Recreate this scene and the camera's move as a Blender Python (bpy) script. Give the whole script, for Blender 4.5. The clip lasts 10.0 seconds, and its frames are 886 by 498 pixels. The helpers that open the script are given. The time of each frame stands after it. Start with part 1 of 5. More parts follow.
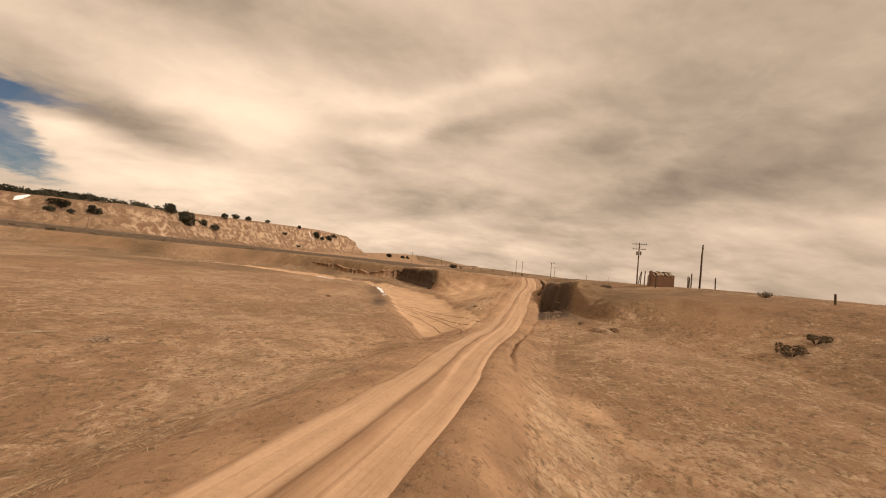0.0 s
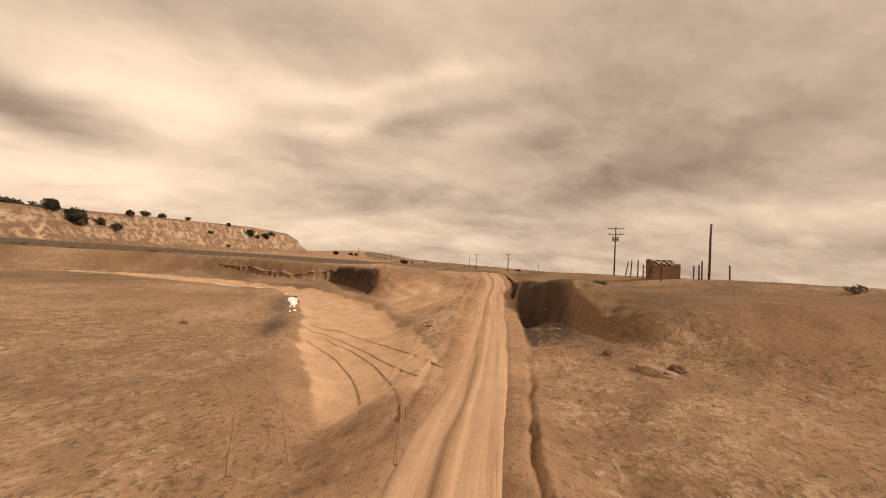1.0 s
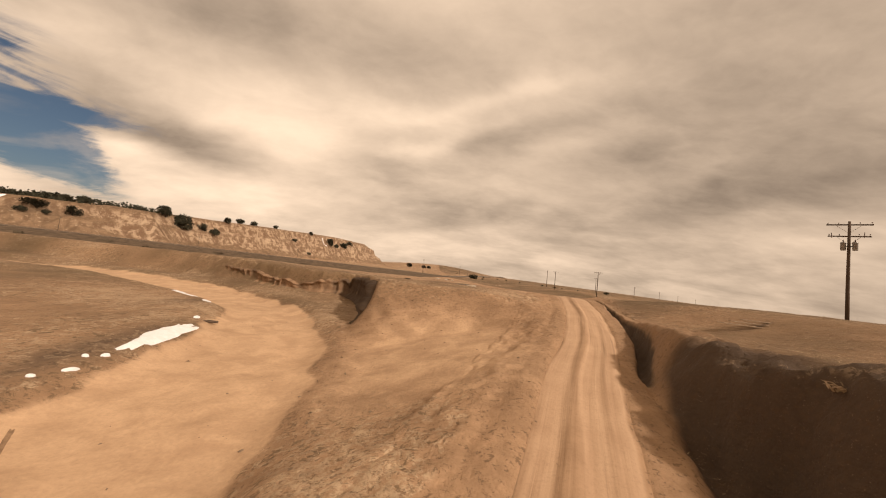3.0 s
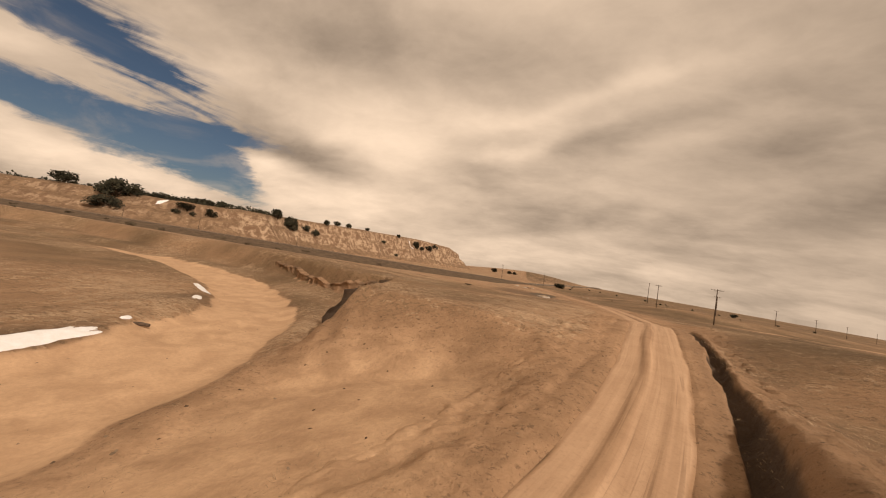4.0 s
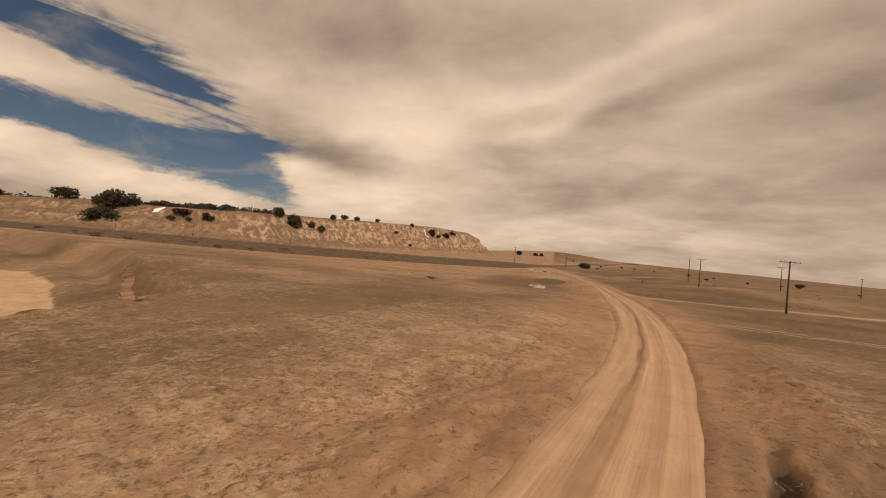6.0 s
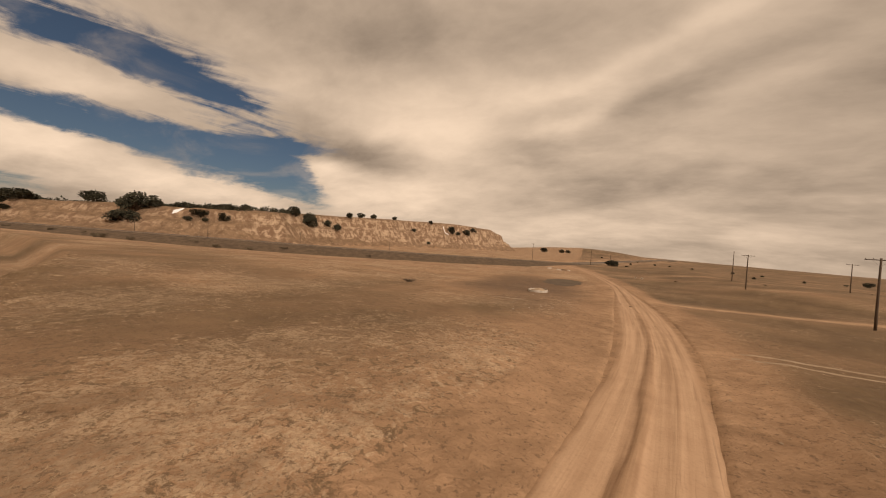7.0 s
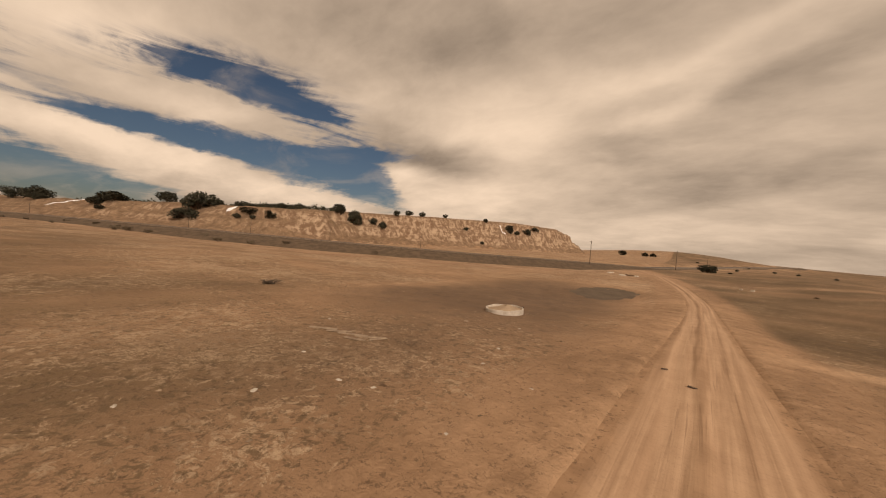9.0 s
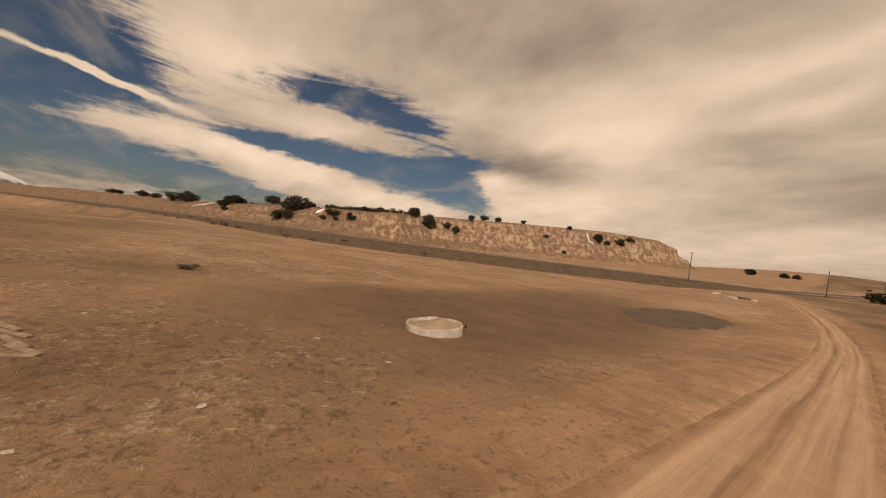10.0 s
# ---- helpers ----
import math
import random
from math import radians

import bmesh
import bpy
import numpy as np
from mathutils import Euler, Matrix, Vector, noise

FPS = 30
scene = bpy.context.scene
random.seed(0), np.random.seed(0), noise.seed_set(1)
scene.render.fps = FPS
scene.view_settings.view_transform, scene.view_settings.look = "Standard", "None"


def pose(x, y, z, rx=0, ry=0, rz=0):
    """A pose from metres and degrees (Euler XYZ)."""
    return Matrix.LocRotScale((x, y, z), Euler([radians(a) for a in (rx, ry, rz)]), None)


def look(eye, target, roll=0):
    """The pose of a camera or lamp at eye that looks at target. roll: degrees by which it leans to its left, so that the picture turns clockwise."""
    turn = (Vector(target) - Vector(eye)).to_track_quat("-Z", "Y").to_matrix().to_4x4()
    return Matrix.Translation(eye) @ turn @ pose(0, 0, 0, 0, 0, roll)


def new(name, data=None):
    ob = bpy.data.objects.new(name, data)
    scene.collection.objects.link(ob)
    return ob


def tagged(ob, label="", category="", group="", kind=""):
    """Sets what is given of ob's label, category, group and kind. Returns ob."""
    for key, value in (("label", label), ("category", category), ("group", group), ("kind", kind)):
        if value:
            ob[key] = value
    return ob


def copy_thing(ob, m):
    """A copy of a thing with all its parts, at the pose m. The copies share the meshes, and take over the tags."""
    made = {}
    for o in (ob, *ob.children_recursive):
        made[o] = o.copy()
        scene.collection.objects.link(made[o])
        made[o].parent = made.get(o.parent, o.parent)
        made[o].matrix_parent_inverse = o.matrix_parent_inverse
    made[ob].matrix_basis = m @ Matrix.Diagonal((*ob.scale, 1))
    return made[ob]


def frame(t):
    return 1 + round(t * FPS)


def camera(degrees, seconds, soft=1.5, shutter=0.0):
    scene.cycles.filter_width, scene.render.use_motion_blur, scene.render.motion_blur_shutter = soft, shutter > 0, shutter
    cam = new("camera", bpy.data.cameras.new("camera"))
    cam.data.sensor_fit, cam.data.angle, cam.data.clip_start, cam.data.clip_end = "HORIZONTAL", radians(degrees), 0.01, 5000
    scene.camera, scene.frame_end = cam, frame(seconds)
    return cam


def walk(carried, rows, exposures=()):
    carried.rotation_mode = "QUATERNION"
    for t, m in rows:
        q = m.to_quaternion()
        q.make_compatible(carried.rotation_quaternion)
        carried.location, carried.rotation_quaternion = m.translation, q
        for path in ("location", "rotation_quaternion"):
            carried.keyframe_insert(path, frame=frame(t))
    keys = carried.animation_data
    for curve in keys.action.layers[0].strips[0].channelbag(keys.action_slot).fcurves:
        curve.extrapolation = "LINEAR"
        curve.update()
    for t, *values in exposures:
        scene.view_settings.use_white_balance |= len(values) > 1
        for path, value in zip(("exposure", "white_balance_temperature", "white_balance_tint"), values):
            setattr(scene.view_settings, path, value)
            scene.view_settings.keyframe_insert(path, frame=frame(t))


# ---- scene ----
# camera: seconds, eye, target, roll
cam = camera(106.0, 10.0, 1.1)
PATH = [
    (0, (6.543, -1.200, 3.810), (6.771, 0.784, 3.901), 5.76),
    (0.5, (8.378, 6.599, 3.818), (8.754, 8.562, 3.897), 4.83),
    (1, (9.917, 14.067, 4.103), (10.431, 15.998, 4.185), 3.48),
    (1.5, (11.765, 20.890, 4.314), (12.328, 22.806, 4.410), 2.69),
    (2, (13.948, 26.772, 4.265), (14.421, 28.711, 4.389), 3.02),
    (2.5, (16.495, 32.362, 4.042), (16.781, 34.337, 4.184), 4.56),
    (2.7, (17.527, 34.472, 4.002), (17.729, 36.457, 4.144), 5.27),
    (3.8, (25.059, 45.006, 4.805), (24.679, 46.966, 4.914), 8.41),
    (4, (26.243, 47.650, 5.062), (25.769, 49.591, 5.157), 8.83),
    (4.5, (29.510, 54.251, 5.543), (28.884, 56.150, 5.596), 8.24),
    (5, (32.265, 61.373, 6.142), (31.601, 63.259, 6.174), 6.61),
    (5.2, (32.958, 64.082, 6.443), (32.341, 65.984, 6.462), 5.48),
    (6.3, (38.148, 76.864, 7.220), (37.484, 78.751, 7.218), 3.78),
    (6.5, (39.044, 79.317, 7.370), (38.345, 81.191, 7.366), 3.71),
    (7, (40.878, 86.761, 7.613), (40.090, 88.599, 7.586), 3.91),
    (7.5, (42.590, 95.274, 7.352), (41.707, 97.069, 7.315), 4.26),
    (8, (44.083, 103.849, 7.072), (43.114, 105.598, 7.029), 4.32),
    (8.5, (45.159, 112.504, 6.603), (44.104, 114.203, 6.560), 4.27),
    (9, (46.205, 121.013, 6.272), (45.041, 122.639, 6.229), 4.35),
    (9.5, (47.172, 129.153, 5.884), (45.845, 130.648, 5.845), 5.32),
    (10, (48.648, 136.824, 5.602), (47.104, 138.094, 5.555), 6.48),
]
walk(cam, [(t, look(eye, target, roll)) for t, eye, target, roll in PATH], [(0, 0.26), (2.7, 0.26), (4.2, 0.05), (6.5, -0.06), (10, -0.09)])

# ---- world, sun ----
SUN_AZ, SUN_EL = 128.0, 35.0   # degrees clockwise from +y, and above the horizon


def sun_way():
    a, e = radians(SUN_AZ), radians(SUN_EL)
    return Vector((math.sin(a) * math.cos(e), math.cos(a) * math.cos(e), math.sin(e)))


class Nodes:
    """A short way to write node trees."""

    def __init__(self, tree):
        self.tree = tree
        tree.nodes.clear()

    def add(self, kind, ins=(), **props):
        n = self.tree.nodes.new(kind)
        for k, v in props.items():
            setattr(n, k, v)
        for k, v in dict(ins).items():
            if isinstance(v, bpy.types.NodeSocket):
                self.tree.links.new(v, n.inputs[k])
            else:
                n.inputs[k].default_value = v
        return n

    def math(self, op, a, b=0.0, c=0.0, clamp=False):
        return self.add("ShaderNodeMath", {0: a, 1: b, 2: c}, operation=op, use_clamp=clamp).outputs[0]

    def vmath(self, op, a, b=(0, 0, 0)):
        n = self.add("ShaderNodeVectorMath", {0: a, 1: b}, operation=op)
        return n.outputs["Value"] if op in ("DOT_PRODUCT", "LENGTH") else n.outputs[0]

    def noise(self, vec, scale, detail=4.0, rough=0.55, distort=0.0):
        return self.add("ShaderNodeTexNoise", {"Vector": vec, "Scale": scale, "Detail": detail, "Roughness": rough, "Distortion": distort}).outputs["Fac"]

    def ramp(self, fac, lo, hi, a=0.0, b=1.0):
        return self.add("ShaderNodeMapRange", {"Value": fac, "From Min": lo, "From Max": hi, "To Min": a, "To Max": b}, interpolation_type="SMOOTHSTEP").outputs[0]

    def mix(self, fac, a, b, blend="MIX"):
        n = self.add("ShaderNodeMix", {0: fac}, data_type="RGBA", blend_type=blend)
        for i, v in ((6, a), (7, b)):
            if isinstance(v, bpy.types.NodeSocket):
                self.tree.links.new(v, n.inputs[i])
            else:
                n.inputs[i].default_value = (*v, 1) if len(v) == 3 else v
        return n.outputs[2]


def aim(az, el):
    a, e = radians(az), radians(el)
    return (math.sin(a) * math.cos(e), math.cos(a) * math.cos(e), math.sin(e))


def make_world():
    w = bpy.data.worlds.new("sky")
    scene.world = w
    w.use_nodes = True
    N = Nodes(w.node_tree)
    d = N.add("ShaderNodeTexCoord").outputs["Generated"]
    sky = N.add("ShaderNodeTexSky", sky_type="NISHITA", sun_disc=False, sun_elevation=radians(SUN_EL), sun_rotation=radians(SUN_AZ), dust_density=1.0).outputs[0]
    blue = N.mix(1.0, sky, (0.030, 0.0295, 0.030), "MULTIPLY")
    sep = N.add("ShaderNodeSeparateXYZ", {0: d})
    up = N.math("MAXIMUM", sep.outputs[2], 0.0)
    inv = N.math("DIVIDE", 1.0, N.math("ADD", up, 0.26))
    flat = N.add("ShaderNodeCombineXYZ", {0: N.math("MULTIPLY", sep.outputs[0], inv), 1: N.math("MULTIPLY", sep.outputs[1], inv), 2: 0.0}).outputs[0]
    # streaks run across the view from lower left to upper right
    turned = N.add("ShaderNodeMapping", {"Vector": flat, "Rotation": (0, 0, radians(CLOUD_TURN)), "Scale": (0.80, 1.25, 1.0)}).outputs[0]
    soft = N.noise(turned, 0.9, 6.0, 0.52, 0.6)
    fine = N.noise(turned, 3.2, 8.0, 0.6, 0.3)
    shred = N.noise(turned, 9.0, 6.0, 0.65, 0.8)
    wisp = N.noise(N.add("ShaderNodeMapping", {"Vector": d, "Rotation": (0, 0, 0), "Scale": (2.2, 2.2, 17.0)}).outputs[0], 2.0, 7.0, 0.62, 1.2)
    wob = N.add("ShaderNodeTexNoise", {"Vector": turned, "Scale": 1.6, "Detail": 5.0, "Roughness": 0.6}).outputs["Color"]
    wobbled = N.vmath("ADD", d, N.add("ShaderNodeVectorMath", {0: N.vmath("SUBTRACT", wob, (0.5, 0.5, 0.5)), "Scale": 0.075}, operation="SCALE").outputs[0])

    def patch(az, el, wide, high, tilt=0.0, power=1.0):
        """A soft-edged elliptic field round a direction, 1 in its middle."""
        f = Vector(aim(az, el))
        right = f.cross(Vector((0, 0, 1))).normalized()
        upv = right.cross(f)
        t = radians(tilt)
        r2, u2 = right * math.cos(t) + upv * math.sin(t), upv * math.cos(t) - right * math.sin(t)
        front = N.math("MAXIMUM", N.vmath("DOT_PRODUCT", wobbled, tuple(f)), 0.05)
        a = N.math("DIVIDE", N.math("DIVIDE", N.vmath("DOT_PRODUCT", wobbled, tuple(r2)), front), math.tan(radians(wide)))
        b = N.math("DIVIDE", N.math("DIVIDE", N.vmath("DOT_PRODUCT", wobbled, tuple(u2)), front), math.tan(radians(high)))
        q = N.math("ADD", N.math("MULTIPLY", a, a), N.math("MULTIPLY", b, b))
        return N.math("MULTIPLY", N.math("EXPONENT", N.math("MULTIPLY", q, -1.0)), power)

    def total(rows):
        out = None
        for row in rows:
            p = patch(*row)
            out = p if out is None else N.math("ADD", out, p)
        return out

    # light: 0 dark cloud, 1 bright cloud
    light = N.math("ADD", N.math("MULTIPLY_ADD", soft, 0.9, CLOUD_BASE), N.math("ADD", N.math("MULTIPLY_ADD", fine, 0.42, -0.21), N.math("MULTIPLY_ADD", shred, 0.12, -0.06)))
    billow = N.noise(N.vmath("ADD", flat, N.add("ShaderNodeVectorMath", {0: wob, "Scale": 0.35}, operation="SCALE").outputs[0]), 1.7, 5.0, 0.5)
    light = N.math("ADD", light, N.math("MULTIPLY", N.math("SUBTRACT", N.ramp(billow, 0.38, 0.62), 0.5), 0.15))
    light = N.math("ADD", light, total(BRIGHT))
    light = N.math("SUBTRACT", light, total(DARK), clamp=True)
    grey = N.mix(light, CLOUD_DARK, CLOUD_LIGHT)
    holes = total(GAPS)
    torn = N.math("ADD", N.math("MULTIPLY_ADD", fine, 1.3, -0.65), N.math("ADD", N.math("MULTIPLY_ADD", shred, 1.1, -0.55), N.math("MULTIPLY_ADD", wisp, 2.4, -1.2)))
    gap = N.math("ADD", holes, N.math("MULTIPLY", torn, N.ramp(holes, 0.05, 0.6)))
    gap = N.math("SUBTRACT", gap, total(WISPS))
    gap = N.math("MULTIPLY", N.ramp(gap, 0.15, 1.15), N.ramp(N.noise(turned, 2.3, 7.0, 0.6, 0.5), 0.34, 0.56, 0.75, 1.0))
    out = N.mix(gap, grey, blue)
    bg = N.add("ShaderNodeBackground", {"Color": out, "Strength": 1.0})
    o = N.add("ShaderNodeOutputWorld", {"Surface": bg.outputs[0]})
    lamp = bpy.data.lights.new("sun", "SUN")
    lamp.energy, lamp.angle, lamp.color = SUN_POWER, radians(3.0), (1.0, 0.865, 0.765)
    s = new("sun", lamp)
    s.matrix_world = look(sun_way() * 100, (0, 0, 0))


# cloud cover: azimuth, elevation, half width, half height, tilt, power
CLOUD_TURN = 62.0
CLOUD_BASE = 0.02
CLOUD_DARK, CLOUD_LIGHT = (0.205, 0.150, 0.109), (0.98, 0.735, 0.53)
SUN_POWER = 2.6
BRIGHT = [(-20, 25, 16, 4, -8, 0.16), (-6, 25, 10, 2.2, 8, 0.24), (-27, 18, 13, 4.5, 0, 0.30), (9, 29, 12, 1.3, 14, 0.22), (55, 8, 16, 2.0, 0, 0.28), (-43, 10.3, 4, 2.2, 0, 0.50), (-86, 21, 14, 4, 0, 0.35), (-76, 8.4, 20, 2.4, -8, 0.6), (-74, 15.2, 8, 2.0, 0, 0.45), (-98, 14.5, 8, 1.2, -6, 0.4), (-2, 20, 8, 1.6, 12, 0.26), (-24, 7, 20, 4.5, 0, 0.36), (-52, 20, 10, 3.5, 8, 0.25), (5, 3.5, 26, 1.5, 0, 0.14)]
DARK = [(-37, 13.4, 7, 2.4, -4, 0.52), (-8, 17.0, 7, 1.6, 4, 0.22), (4, 21.5, 5, 1.3, 20, 0.26), (16, 24.0, 11, 2.2, 14, 0.34), (24, 19, 13, 3.0, 8, 0.16), (46, 14, 15, 3, 0, 0.10), (8, 10.5, 20, 3.0, 0, 0.20), (-10, 14.4, 8, 1.4, 0, 0.14), (90, 25, 60, 25, 0, 0.12), (50, 24, 14, 8, 0, 0.08), (-34, 29, 12, 5, 0, 0.24), (-30, 35, 30, 6, 0, 0.12)]
GAPS = [(-114, 11, 17, 13, 0, 1.9), (-55, 10.2, 9, 3.2, 4, 1.7), (-47.5, 7.2, 4.5, 2.4, -20, 1.4), (-66, 16, 19, 8, 0, 0.62), (-70, 20.0, 8, 1.9, 0, 1.3), (-60, 18.4, 6, 1.2, -8, 1.3), (-48, 13.4, 5, 1.0, 4, 1.2), (-70, 11.2, 12, 1.6, -2, 1.5), (-81, 11.6, 6, 1.0, 0, 1.2), (-87, 4.2, 13, 2.4, -8, 1.8), (-99, 17, 6, 6, 0, 1.0)]
WISPS = [(-76.5, 8.0, 17, 1.25, -7.5, 2.6), (-98.5, 14.5, 7, 0.5, -8, 2.2), (-74, 15.4, 8, 1.4, 0, 1.5), (-41.5, 10.2, 3.6, 1.9, -25, 1.9), (-71, 17.0, 4, 0.9, -8, 0.8), (-60, 13.6, 6, 0.9, -4, 0.8)]
make_world()

# ---- materials ----


def material(name, rough=0.9):
    m = bpy.data.materials.new(name)
    m.use_nodes = True
    N = Nodes(m.node_tree)
    p = N.add("ShaderNodeBsdfPrincipled", {"Roughness": rough})
    p.inputs["Specular IOR Level"].default_value = 0.25
    N.add("ShaderNodeOutputMaterial", {"Surface": p.outputs[0]})
    N.p = p
    return m, N


def bump(N, height, strength, dist):
    b = N.add("ShaderNodeBump", {"Height": height, "Strength": strength, "Distance": dist})
    N.tree.links.new(b.outputs[0], N.p.inputs["Normal"])


def plain_mat(name, dark, lite, scale=3.0, rough=0.85, relief=0.3, dist=0.02, stretch=(1, 1, 1), metal=0.0, random=0.0):
    """Two-tone worn surface: coarse blotches and fine grain, with relief."""
    m, N = material(name, rough)
    co = N.add("ShaderNodeTexCoord").outputs["Object"]
    v = N.add("ShaderNodeMapping", {"Vector": co, "Scale": stretch}).outputs[0]
    a, b = N.noise(v, scale, 5.0, 0.6), N.noise(v, scale * 9, 4.0, 0.65)
    f = N.math("ADD", N.ramp(a, 0.3, 0.7, 0, 0.65), N.ramp(b, 0.25, 0.75, 0, 0.35))
    if random:
        r = N.add("ShaderNodeObjectInfo").outputs["Random"]
        f = N.math("ADD", f, N.math("MULTIPLY_ADD", r, random, -random / 2), clamp=True)
    N.tree.links.new(N.mix(f, dark, lite), N.p.inputs["Base Color"])
    N.p.inputs["Metallic"].default_value = metal
    bump(N, N.math("ADD", a, N.math("MULTIPLY", b, 0.5)), relief, dist)
    return m


SOIL_DARK, SOIL_LITE = (0.290, 0.174, 0.094), (0.500, 0.308, 0.172)
STEPPE_DARK, STEPPE_LITE = (0.108, 0.070, 0.035), (0.215, 0.139, 0.072)
SAND_DARK, SAND_LITE = (0.500, 0.318, 0.182), (0.650, 0.428, 0.252)
STRAW = (0.640, 0.465, 0.290)
# dark colour for damp earth and for shade painted into the soil
DAMP_SHADE = (0.085, 0.056, 0.036)


def ground_mat():
    """Dry soil, with sand (R), straw litter (G), dark damp earth and painted shade (B) and grey-brown steppe soil (A)
    where the zone attribute says so.
    """
    m, N = material("dry_soil", 0.95)
    g = N.add("ShaderNodeNewGeometry")
    geo = g.outputs["Position"]
    level = N.ramp(N.add("ShaderNodeSeparateXYZ", {0: g.outputs["Normal"]}).outputs[2], 0.62, 0.82)
    zone = N.add("ShaderNodeVertexColor", layer_name="zone")
    z = N.add("ShaderNodeSeparateColor", {0: zone.outputs[0]})
    sand_z, straw_z, damp_shade_z, steppe_z = z.outputs[0], z.outputs[1], z.outputs[2], zone.outputs["Alpha"]
    big, mid, fine = N.noise(geo, 0.07, 4, 0.6), N.noise(geo, 0.55, 6, 0.62, 0.4), N.noise(geo, 6.0, 5, 0.7)
    grit = N.noise(geo, 26.0, 3, 0.7)
    f = N.math("ADD", N.ramp(mid, 0.34, 0.66, 0, 0.55), N.ramp(big, 0.38, 0.64, 0, 0.45))
    soil = N.mix(f, SOIL_DARK, SOIL_LITE)
    steppe = N.mix(f, STEPPE_DARK, STEPPE_LITE)
    soil = N.mix(N.ramp(N.math("ADD", steppe_z, N.math("MULTIPLY_ADD", mid, 0.7, -0.35)), 0.05, 0.95), soil, steppe)
    sand = N.mix(N.ramp(mid, 0.3, 0.7), SAND_DARK, SAND_LITE)
    col = N.mix(N.ramp(N.math("ADD", sand_z, N.math("MULTIPLY_ADD", mid, 0.4, -0.2)), 0.25, 0.75), soil, sand)
    # matted straw: ragged pale tufts, thick in some stretches and sparse in others
    tuft = N.add("ShaderNodeTexNoise", {"Vector": geo, "Scale": 1.9, "Detail": 8.0, "Roughness": 0.70, "Distortion": 0.8}).outputs["Fac"]
    cover = N.math("ADD", N.math("MULTIPLY_ADD", big, 0.34, -0.17), N.math("MULTIPLY_ADD", straw_z, 0.24, -0.155))
    litter = N.math("MULTIPLY", N.ramp(N.math("ADD", tuft, cover), 0.485, 0.535), N.math("MULTIPLY", level, N.ramp(straw_z, 0.05, 0.35)))
    litter = N.math("MULTIPLY", litter, N.ramp(N.noise(geo, 5.5, 6, 0.80, 0.8), 0.43, 0.53, 0.05, 1.0))
    col = N.mix(N.math("MULTIPLY", litter, 0.78), col, N.mix(N.math("MULTIPLY_ADD", steppe_z, -0.75, N.ramp(mid, 0.3, 0.6)), (0.33, 0.225, 0.135), STRAW))
    tussock = N.math("MULTIPLY", N.ramp(N.noise(geo, 2.2, 7, 0.76, 0.7), 0.52, 0.59, 0.0, 0.68), N.ramp(straw_z, 0.08, 0.45))
    col = N.mix(N.math("MULTIPLY", tussock, N.math("MULTIPLY_ADD", litter, -0.8, 1.0)), col, (0.120, 0.082, 0.042))
    damp_shade = N.ramp(N.math("ADD", damp_shade_z, N.math("MULTIPLY_ADD", mid, 0.6, -0.3)), 0.10, 0.85)
    col = N.mix(N.math("MULTIPLY", damp_shade, N.math("MULTIPLY_ADD", litter, -0.5, 1.0)), col, DAMP_SHADE)
    clods = N.math("MULTIPLY", N.ramp(N.noise(geo, 4.5, 6, 0.78, 0.3), 0.55, 0.61, 0.0, 0.6), N.math("SUBTRACT", 1.0, N.ramp(sand_z, 0.25, 0.7)))
    col = N.mix(clods, col, (0.105, 0.064, 0.036))
    specks = N.ramp(N.noise(geo, 11.0, 4, 0.8), 0.60, 0.68)
    col = N.mix(N.math("MULTIPLY", specks, N.math("MULTIPLY_ADD", sand_z, -0.35, 0.5)), col, (0.085, 0.052, 0.030))
    col = N.mix(N.ramp(grit, 0.62, 0.72, 0.0, 0.35), col, (0.52, 0.37, 0.23))
    col = N.mix(N.ramp(fine, 0.3, 0.75, 0.0, 0.20), col, (0.16, 0.10, 0.055))
    N.tree.links.new(col, N.p.inputs["Base Color"])
    rough = N.math("ADD", N.math("ADD", N.math("MULTIPLY", mid, 1.0), N.math("MULTIPLY", tuft, 1.0)), N.math("MULTIPLY", fine, 0.5))
    calm = N.math("MULTIPLY_ADD", N.ramp(sand_z, 0.3, 0.8), -0.6, 0.9)
    b = N.add("ShaderNodeBump", {"Height": rough, "Strength": calm, "Distance": 0.11})
    N.tree.links.new(b.outputs[0], N.p.inputs["Normal"])
    return m


